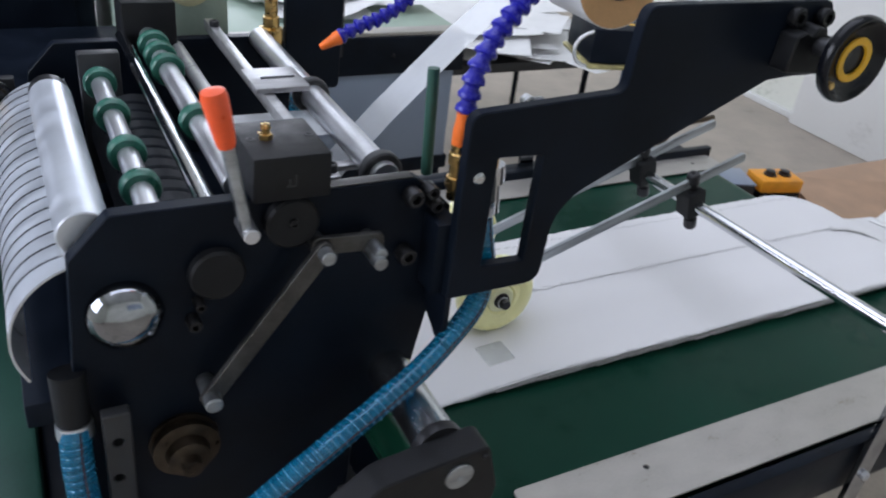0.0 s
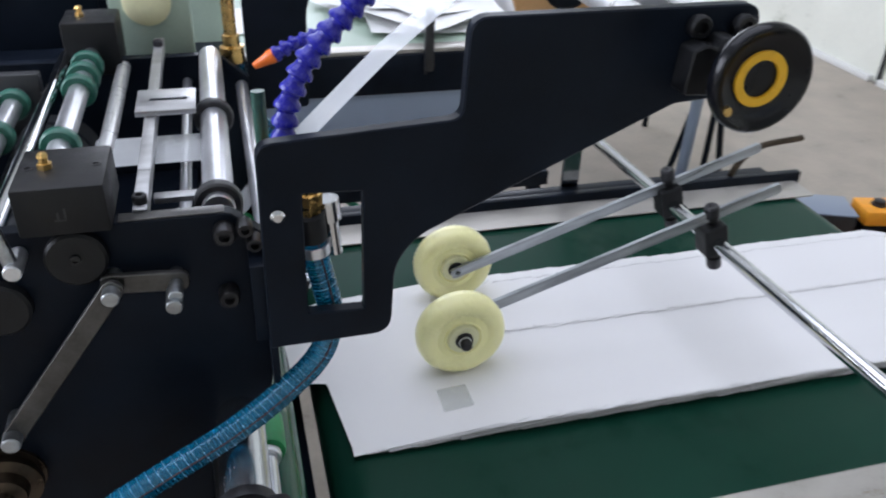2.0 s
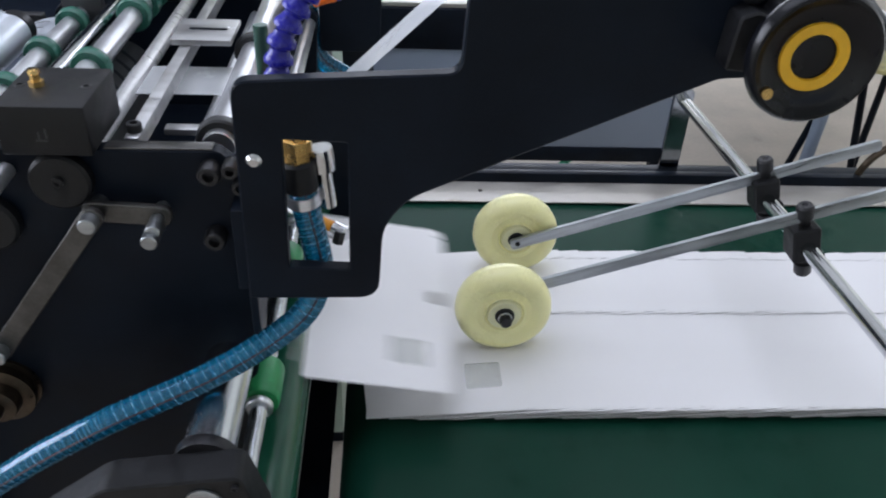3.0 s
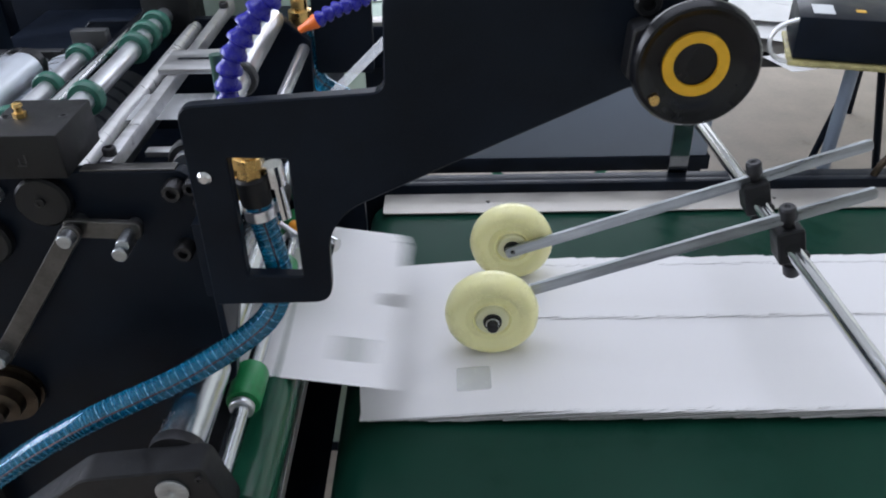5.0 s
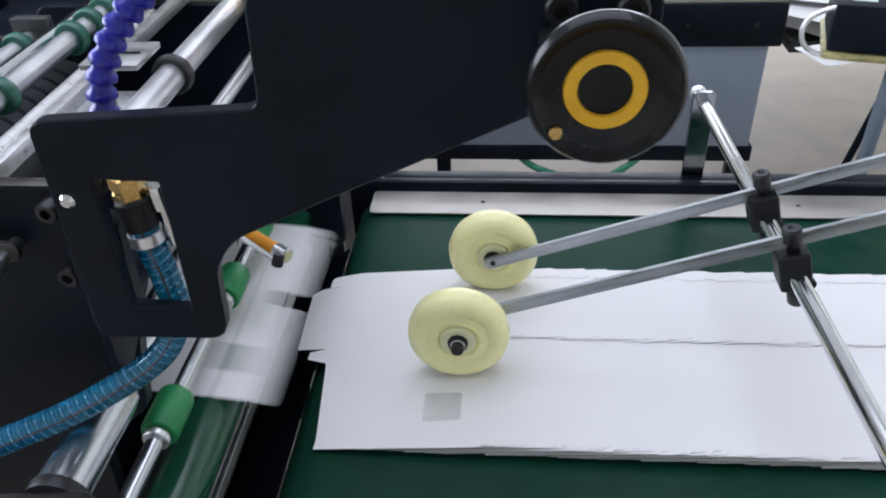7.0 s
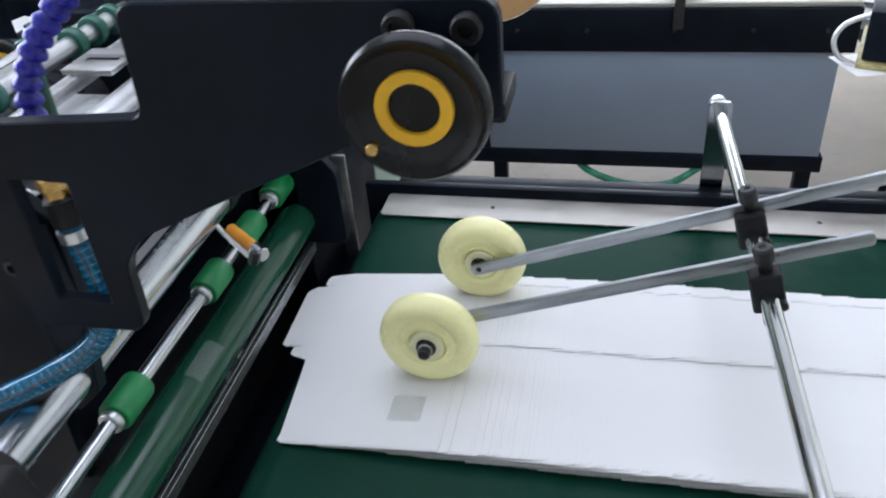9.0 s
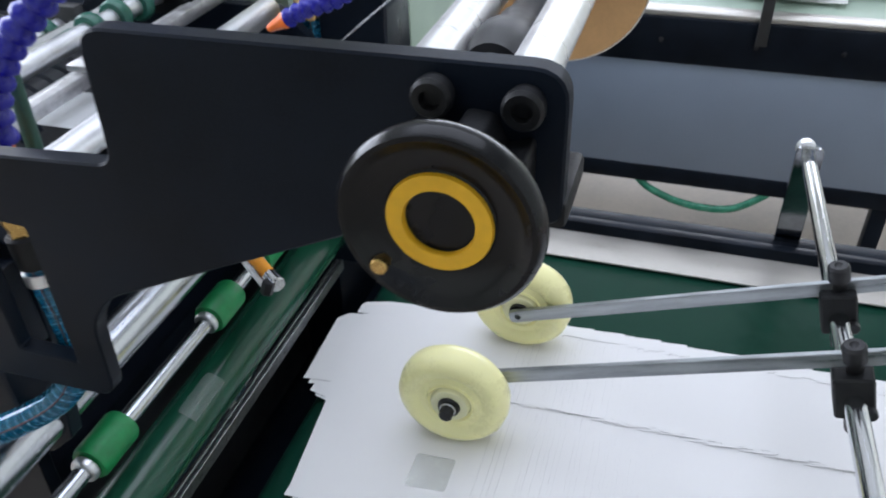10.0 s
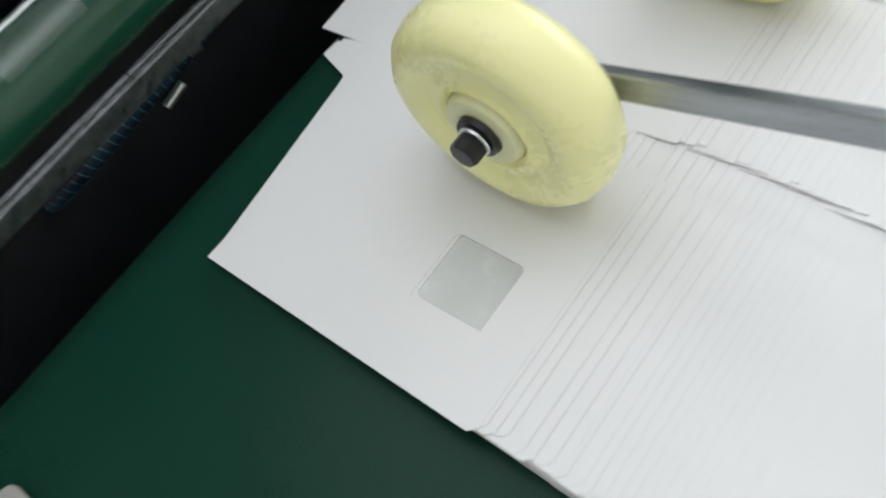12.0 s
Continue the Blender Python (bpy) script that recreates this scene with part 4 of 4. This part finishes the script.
bm = B()
lathe(bm, (-0.2125, -0.2185, 1.255), (0, 0.0, 1), [(0, 0), (0, 0.0105), (0.008, 0.0105), (0.009, 0.0125), (0.018, 0.0125), (0.019, 0.010), (0.026, 0.010), (0.026, 0)], 6)
part("brass_nut", bm, BRASS, vac, "brass hose nut")
for vx in (-0.1965,):
    bm = B()
    lathe(bm, (vx, -0.212, 1.262), (0.1, 0, -1), [(0, 0), (0, 0.009), (0.006, 0.0095), (0.018, 0.0095), (0.019, 0.006), (0.05, 0.006), (0.05, 0)], 16)
    part("valve", bm, CHROME, vac, "chromed valve beside the fitting")
left_hose = spiral_hose([(-0.566, -0.222, 1.075), (-0.568, -0.232, 1.04), (-0.566, -0.245, 0.98), (-0.56, -0.25, 0.90), (-0.56, -0.25, 0.70)], 0.0125, "translucent teal vacuum hose clamped beside the base")
bm = B()
lathe(bm, (-0.566, -0.221, 1.066), (0.02, 0.2, 1), [(0, 0.0128), (0, 0.0145), (0.012, 0.0145), (0.012, 0.0128), (0, 0.0128)], 24)
part("hose_clamp", bm, STEEL, left_hose)
bm = B()
lathe(bm, (-0.566, -0.218, 1.072), (0.02, 0.2, 1), [(0, 0), (0, 0.0135), (0.05, 0.014), (0.05, 0)], 24)
part("hose_cuff", bm, BLACK_CAST, left_hose)
# This hose gets its shade from the darkened skin and wire colours.
gap_hose = spiral_hose([(-0.345, -0.150, 0.775), (-0.300, -0.118, 0.808), (-0.284, -0.060, 0.826), (-0.281, 0.000, 0.834), (-0.284, 0.045, 0.838), (-0.300, 0.100, 0.828), (-0.345, 0.150, 0.80)],
                       0.0085, "blue vacuum hose below the green roller, coloured dark as in shade", SHADED_HOSE, SHADED_WIRE)
bm = B()
lathe(bm, (-0.281, 0.004, 0.8345), (-0.03, 1, 0.08), [(0, 0.0086), (0, 0.0104), (0.012, 0.0104), (0.012, 0.0086), (0, 0.0086)], 20)
part("hose_clamp", bm, ARM_STEEL, gap_hose)
bm = B()
rod(bm, (-0.268, -0.032, 0.822), (-0.268, -0.012, 0.826), 0.0035, 14)
part("clamp_screw", bm, STEEL, gap_hose, "small bright clamp screw")
bm = B()
for k in range(7):
    a = radians(20 + k * 22)
    for yy in (0.030, 0.058):
        bm.verts.new((-0.2840 + math.cos(a) * 0.0092, yy + 0.003 * math.sin(k * 2.1), 0.8380 + math.sin(a) * 0.0092))
bm.verts.ensure_lookup_table()
for k in range(6):
    bm.faces.new((bm.verts[2 * k], bm.verts[2 * k + 1], bm.verts[2 * k + 3], bm.verts[2 * k + 2]))
bmesh.ops.solidify(bm, geom=list(bm.faces), thickness=0.0004)
part("paper_scrap", bm, PAPER_OLD, gap_hose, "torn scrap of white paper stuck on the hose")
far_hose = spiral_hose([(-0.252, 0.285, 1.222), (-0.250, 0.288, 1.19), (-0.246, 0.288, 1.155), (-0.232, 0.287, 1.13), (-0.20, 0.287, 1.11)], 0.0125, "translucent teal vacuum hose on the far side plate")
bm = B()
lathe(bm, (-0.253, 0.285, 1.216), (0, 0, 1), [(0, 0), (0, 0.016), (0.02, 0.016), (0.022, 0.011), (0.035, 0.011), (0.036, 0.0085), (0.085, 0.0085), (0.085, 0)], 18)
part("brass_stem", bm, BRASS, far_hose, "brass stem")

# ---- neighbouring machine and clutter behind ----
bench = thing("neighbour_machine", "long machine with grey side panel, black frame and pale belt", "machine")
bm = B()
box(bm, -0.193, 0.787, 1.600, 1.612, 0.337, 0.660, 0.001)
part("side_panel", bm, PANEL_GREY, bench, "grey-blue sheet metal side panel")
for z0, z1, x1, y0 in ((0.661, 0.785, 0.82, 1.592), (0.285, 0.336, 0.80, 1.596)):
    bm = B()
    box(bm, -0.70, x1, y0, y0 + 0.04, z0, z1, 0.003)
    part("frame_rail", bm, BLACK, bench, "black painted frame rail")
bm = B()
box(bm, -0.70, -0.196, 1.602, 1.64, 0.337, 0.66, 0.002)
part("end_panel", bm, BLACK, bench)
for bx in (-0.1, 0.1, 0.34, 0.55, 0.74):
    bolt(bench, (bx, 1.592, 0.725), (0, -1, 0), 0.006, 0.006, BLACK_STEEL)
for lx in (-0.165, 0.755):
    for ly in (1.61, 2.30):
        bm = B()
        box(bm, lx - 0.022, lx + 0.022, ly - 0.01, ly + 0.03, 0.0, 0.285, 0.003)
        part("leg", bm, BLACK, bench)
bm = B()
box(bm, -0.70, 0.815, 1.60, 1.66, 0.786, 0.800, 0.002)
part("top_strip", bm, STAINLESS, bench, "pale metal edge strip")
bm = B()
box(bm, -0.70, 0.815, 1.66, 2.32, 0.770, 0.792, 0.002)
part("belt", bm, PALE_GREEN, bench, "pale green belt")
bm = B()
box(bm, 0.335, 0.362, 1.570, 1.592, 0.735, 0.93, 0.002)
part("upright", bm, GUNMETAL, bench, "grey upright on the frame")
bm = B()
box(bm, -0.70, 0.815, 2.32, 2.36, 0.285, 0.80, 0.003)
part("back_rail", bm, BLACK, bench)

cab = thing("green_cabinet", "pale green machine cabinet with panel seams", "cabinet")
bm = B()
box(bm, -0.405, -0.250, 0.62, 0.98, 0.05, 1.30, 0.006)
d = part("door", bm, PALE_GREEN, cab, "pale green cabinet door")
bm = B()
box(bm, -0.285, -0.270, 0.612, 0.62, 0.62, 0.72, 0.003)
part("handle", bm, BLACK_PLASTIC, d)
bm = B()
box(bm, -0.41, -0.245, 0.64, 0.99, 0.0, 0.05)
part("plinth", bm, BLACK, cab)
# Made-up black box that keeps the background behind the feed dark.
dark = thing("dark_backdrop_box", "tall black box added as dark background behind the feed side", "cabinet")
bm = B()
box(bm, -1.75, -0.43, 0.70, 1.35, 0.06, 1.62, 0.008)
part("body", bm, BLACK, dark)
for k in range(3):
    bm = B()
    box(bm, -1.70 + k * 0.42, -1.30 + k * 0.42, 0.692, 0.70, 0.14, 1.56, 0.003)
    part("door", bm, BLACK, dark)
bm = B()
box(bm, -1.73, -0.45, 0.72, 1.33, 0.0, 0.06)
part("plinth", bm, GUNMETAL, dark)
pul = thing("drive_pulley", "yellow-green drive pulley on the far plate", "pulley")
bm = B()
lathe(bm, (-0.352, 0.310, 1.288), (0, 1, 0), [(0, 0), (0, 0.008), (0.001, 0.026), (0.004, 0.030), (0.008, 0.026), (0.012, 0.030), (0.016, 0.026), (0.016, 0)], 32)
part("disc", bm, CREAM_PU, pul)
bm = B()
box(bm, -0.40, -0.30, 0.326, 0.340, 1.20, 1.34, 0.003)
part("mount", bm, PALE_GREEN, pul)

hose_g = thing("green_floor_hose", "green vinyl hose sagging under the neighbouring machine", "hose")
bm = B()
tube(bm, smooth_path([(0.06, 1.63, 0.300), (0.13, 1.60, 0.258), (0.24, 1.585, 0.230), (0.36, 1.585, 0.234), (0.45, 1.61, 0.280), (0.48, 1.63, 0.310)], 10), 0.011, 14)
part("tube", bm, GREEN_HOSE, hose_g)

# paper on and beside the neighbouring machine
table = thing("paper_bench", "low black-topped bench under heaps of waste paper", "bench")
bm = B()
box(bm, 0.95, 1.85, 1.90, 2.75, 0.52, 0.56, 0.004)
part("top", bm, GUNMETAL, table)
for lx, ly in ((1.78, 2.10), (1.78, 2.66), (1.02, 2.70)):
    bm = B()
    tube(bm, [(lx, ly, 0.0), (lx, ly, 0.52)], 0.014, 14)
    part("leg", bm, BLACK, table)


def loose_sheet(cx, cy, cz, w, d, turn, curl, mat=PAPER_OLD, label="loose sheet of white waste paper lying on the heap"):
    """A sheet of paper that sags and curls a little, with real thickness."""
    rnd = random.Random(round(cx * 1000 + cy * 77 + cz * 9000))
    bm = B()
    n = 10
    grid = []
    ph, ph2 = rnd.uniform(0, 6), rnd.uniform(0, 6)
    for i in range(n + 1):
        row = []
        for j in range(n + 1):
            u, v = i / n - 0.5, j / n - 0.5
            z = curl * (abs(u) ** 2.5 * 3 + 0.35 * math.sin(4 * u + ph) * math.cos(3 * v + ph2) + 0.35)
            row.append(bm.verts.new((u * w, v * d, z)))
        grid.append(row)
    for i in range(n):
        for j in range(n):
            bm.faces.new((grid[i][j], grid[i + 1][j], grid[i + 1][j + 1], grid[i][j + 1]))
    ex = bmesh.ops.extrude_face_region(bm, geom=list(bm.faces))["geom"]
    bmesh.ops.translate(bm, verts=[g for g in ex if isinstance(g, bmesh.types.BMVert)], vec=(0, 0, 0.0006))
    ob = part("waste_sheet", bm, mat)
    ob.matrix_basis = pose(cx, cy, cz, 0, 0, turn)
    return tagged(ob, label, "paper", "waste paper")


rnd = random.Random(5)
for k in range(16):
    loose_sheet(1.32 + rnd.uniform(-0.2, 0.24), 2.2 + rnd.uniform(-0.22, 0.22), 0.563 + k * 0.0075, rnd.uniform(0.36, 0.55), rnd.uniform(0.3, 0.46), rnd.uniform(-50, 50), rnd.uniform(0.008, 0.022))
for k in range(9):
    loose_sheet(0.42 + rnd.uniform(-0.22, 0.24), 1.98 + rnd.uniform(-0.14, 0.16), 0.794 + k * 0.006, rnd.uniform(0.25, 0.42), rnd.uniform(0.22, 0.36), rnd.uniform(-40, 40), rnd.uniform(0.006, 0.018))
loose_sheet(-0.30, 1.98, 0.794, 0.40, 0.30, 12, 0.01)

for sx, sy, sw_, sd, turn in ((-0.90, 0.50, 0.16, 0.22, 8), (-0.86, 0.565, 0.14, 0.12, -14), (-0.76, 0.42, 0.12, 0.13, 4)):
    loose_sheet(sx, sy, 1.0915 + 0.004 * (turn < 0), sw_, sd, turn, 0.004, label="white sheet lying on the table behind the feed")

# control box on its stand
stand = thing("control_box_stand", "black control box on a tubular steel stand", "control box")
bm = B()
box(bm, 0.536, 0.70, 0.585, 0.74, 1.036, 1.112, 0.004)
cbx = part("box", bm, BLACK, stand, "black control box with labels")
for lx0, lx1, ly0, ly1, mat in ((0.560, 0.596, 0.61, 0.665, LABEL_GREY), (0.632, 0.648, 0.63, 0.645, RING_YELLOW)):
    bm = B()
    box(bm, lx0, lx1, ly0, ly1, 1.1118, 1.1126)
    part("label", bm, mat, cbx)
bm = B()
box(bm, 0.530, 0.735, 0.575, 0.75, 1.026, 1.034, 0.002)
part("carrier_plate", bm, OLD_GLUE, stand, "grubby yellowed carrier plate")
bm = B()
tube(bm, [(0.648, 0.62, 1.026), (0.622, 0.62, 0.0)], 0.012, 14)
part("leg_tube", bm, PANEL_GREY, stand)
bm = B()
tube(bm, [(0.648, 0.628, 0.975), (0.47, 0.66, 0.0)], 0.0065, 12)
part("brace", bm, BLACK, stand)
bm = B()
tube(bm, [(0.70, 0.65, 1.02), (0.95, 0.95, 0.0)], 0.0075, 12)
part("brace", bm, BLACK, stand)
bm = B()
tube(bm, smooth_path([(0.552, 0.600, 1.098), (0.535, 0.592, 1.104), (0.505, 0.585, 1.090), (0.494, 0.582, 1.066), (0.505, 0.582, 1.040), (0.535, 0.585, 1.026)], 8), 0.0042, 10)
part("cable", bm, ROD_WHITE, stand, "pale looped cable")
bm = B()
rod(bm, (0.560, 0.600, 1.094), (0.540, 0.594, 1.103), 0.0065, 12)
part("plug", bm, CHROME, stand)
stand.matrix_basis = pose(0.66, 0.655, 0, 0, 0, -16) @ pose(-0.62, -0.66, 0)
loose_sheet(0.585, 0.62, 1.0245, 0.11, 0.08, 20, 0.004, label="scrap of white paper under the control box")

# side bench with switch box at the belt's end
sb = thing("receiving_bench", "receiving bench covered with brown cardboard", "bench")
bm = B()
box(bm, 0.865, 1.75, -0.30, 0.50, 0.705, 0.735, 0.003)
part("top", bm, KRAFT, sb)
for lx in (0.92, 1.69):
    for ly in (-0.25, 0.45):
        bm = B()
        box(bm, lx - 0.02, lx + 0.02, ly - 0.02, ly + 0.02, 0, 0.705, 0.003)
        part("leg", bm, GUNMETAL, sb)
sw = thing("switch_box", "amber two-button switch box with black base", "switch")
m = pose(1.045, 0.410, 0.736, 0, 0, -14)
bm = B()
box(bm, -0.057, 0.057, -0.036, 0.036, 0, 0.028, 0.003, m)
part("base", bm, BLACK_PLASTIC, sw)
bm = B()
box(bm, -0.057, 0.057, -0.036, 0.036, 0.028, 0.062, 0.005, m)
part("cover", bm, SWITCH_YELLOW, sw, "amber plastic cover")
for bx in (-0.018, 0.022):
    bm = B()
    lathe(bm, m @ Vector((bx, 0.0, 0.061)), (0, 0, 1), [(0, 0), (0, 0.0165), (0.004, 0.016), (0.005, 0.0125), (0.011, 0.0125), (0.012, 0.011), (0.012, 0)], 24)
    part("button", bm, BLACK_STEEL, sw)
gb = thing("grey_tin_box", "flat grey metal box beside the switch", "box")
bm = B()
box(bm, -0.055, 0.055, -0.045, 0.045, 0, 0.05, 0.003, pose(0.925, 0.452, 0.736, 0, 0, -20))
part("body", bm, GUNMETAL, gb)
bm = B()
box(bm, -0.056, 0.056, -0.046, 0.046, 0.05, 0.054, 0.001, pose(0.925, 0.452, 0.736, 0, 0, -20))
part("lid", bm, PANEL_GREY, gb)
loose_sheet(1.28, 0.30, 0.738, 0.36, 0.26, -25, 0.012, KRAFT, "brown cardboard sheet lying on the bench")
loose_sheet(1.34, 0.14, 0.752, 0.32, 0.24, 18, 0.016, label="white paper sheet lying on the bench")

# ---- card blanks ----
PITCH, PERIOD, BODY, LIFT = 0.0053, 0.408, 0.190, 4.2
SPEED = PITCH / PERIOD
REST_X = -0.171


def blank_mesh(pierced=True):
    """One die-cut card: tabs behind, a notch in front and a window near its front corner; or a plain one, tabs and
    window left out so they cannot poke through the bend.
    """
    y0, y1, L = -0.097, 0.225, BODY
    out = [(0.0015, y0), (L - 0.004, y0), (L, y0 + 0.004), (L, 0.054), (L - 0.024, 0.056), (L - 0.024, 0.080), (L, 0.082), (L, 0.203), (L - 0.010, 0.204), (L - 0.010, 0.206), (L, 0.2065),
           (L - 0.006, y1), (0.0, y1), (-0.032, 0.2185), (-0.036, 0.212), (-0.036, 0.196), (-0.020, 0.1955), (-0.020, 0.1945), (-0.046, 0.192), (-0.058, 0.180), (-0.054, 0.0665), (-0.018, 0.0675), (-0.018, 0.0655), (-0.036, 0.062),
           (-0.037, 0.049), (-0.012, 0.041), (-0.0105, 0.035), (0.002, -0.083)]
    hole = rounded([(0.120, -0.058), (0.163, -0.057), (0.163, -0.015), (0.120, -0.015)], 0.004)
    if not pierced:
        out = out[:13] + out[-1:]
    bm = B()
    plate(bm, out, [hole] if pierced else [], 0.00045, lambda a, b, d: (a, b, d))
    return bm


def window_mesh():
    bm = B()
    box(bm, 0.112, 0.170, -0.065, -0.009, -0.00003, -0.00001)
    return bm


def stream_pose(s, jitter):
    """Pose of a card whose rear edge has come s along the belt; past the end roller the stream bends down."""
    c = s + BODY / 2
    drop, slope = 0.0, 0.0
    if c > 0.72:
        e = min(c, 0.98)
        slope, drop = -1.8 * (e - 0.72), 0.9 * (e - 0.72) ** 2
    if c > 0.98:
        e = min(c, 1.15) - 0.98
        drop += 0.468 * e - 0.468 * e * e / 0.34
        slope = -0.468 * (1 - e / 0.17)
    a = math.degrees(math.atan(slope)) + LIFT
    zc = BELT_Z + 0.0045 + math.sin(radians(LIFT)) * BODY / 2 - drop
    dx, dy, rz = jitter
    return pose(c + dx - math.cos(radians(a)) * BODY / 2, dy, zc - math.sin(radians(a)) * BODY / 2, 0, -a, rz)


cards = []
master = film_master = plain = None
for k in range(10, -240, -1):
    rk = random.Random(900 + k)
    jitter = (rk.gauss(0, 0.0011), rk.gauss(0, 0.0012), rk.gauss(0, 0.3))
    if k >= 8:
        jitter = (0.003, -0.0065, 0.3) if k == 10 else (0.0, -0.003, 0.1)
    start = REST_X + SPEED * (0 - (5.0 + PERIOD * k + 0.11))
    if start + BODY / 2 > 1.10:
        break
    if master is None:
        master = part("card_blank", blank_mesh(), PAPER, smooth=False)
        master.data.materials.append(EDGE_SHADE)
        # Side faces take the darker colour that stands for shade.
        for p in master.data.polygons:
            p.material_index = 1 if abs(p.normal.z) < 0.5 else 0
        film_master = part("window_film", window_mesh(), FILM_PATCH, master, "whitened film window patch", smooth=False)
        ob = master
    # Far cards are simplified: no tabs or window to show at the bend.
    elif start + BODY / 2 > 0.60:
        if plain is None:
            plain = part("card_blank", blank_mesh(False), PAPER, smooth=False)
            plain.data.materials.append(EDGE_SHADE)
            # Same shade colour on the plain card's side faces.
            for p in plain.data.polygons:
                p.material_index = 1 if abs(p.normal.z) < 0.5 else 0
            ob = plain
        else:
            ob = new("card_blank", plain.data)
    else:
        ob = new("card_blank", master.data)
        f = new("window_film", film_master.data)
        f.parent = ob
        f["label"] = "whitened film window patch"
    tagged(ob, "white die-cut card blank with a film window in the stream" if ob.children else "white card blank simplified without tabs or window, far along the stream", "card blank", "white card blanks")
    cards.append((k, jitter, ob))


# ---- motion of the things ----
def motions():
    for k, jitter, ob in cards:
        tk = 5.0 + PERIOD * k + (0.025 if k == 10 else 0.0)
        land = tk + 0.11

        def at(t):
            return stream_pose(REST_X + SPEED * (t - land), jitter)

        if land <= 0:
            walk(ob, [(t, at(t)) for t in (0, 2, 4, 6, 8, 10, 12)])
            continue
        zq = 0.957 + 0.0006 * (12 - k)
        rows = [(tk - 0.40, pose(-0.885, 0.0, zq)), (tk - 0.20, pose(REST_X - 0.52, 0.0, 0.970, 0, 0)), (tk - 0.08, pose(REST_X - 0.300, -0.012, 0.962, 0, 1)),
                (tk, pose(REST_X - 0.138, -0.020, 0.957, 0, 9, -1.0)), (tk + 0.06, pose(REST_X - 0.038, -0.010, 0.902, 0, 5, -0.5)), (land, at(land))]
        rows = [r for r in rows if r[0] > 0.02]
        wait = pose(-0.885, 0.0, zq) if tk - 0.40 > 0.02 else pose(REST_X - 0.143 - 1.95 * tk, 0.0, 0.970)
        walk(ob, [(0, wait), *rows, (12, at(12))])
    for wheel, r in ((wheel_near, 0.059), (wheel_far, 0.059)):
        base = wheel.matrix_basis.translation.copy()
        turn = math.degrees(SPEED / r)
        walk(wheel, [(t, pose(*base, 0, turn * t, 0)) for t in (0, 4, 8, 12)])
    walk(drum, [(t / 10, pose(*DRUM, 0, 360 * (min(t / 10, 9.4) - 1.0) / PERIOD - 12, 0)) for t in range(0, 121)])


motions()
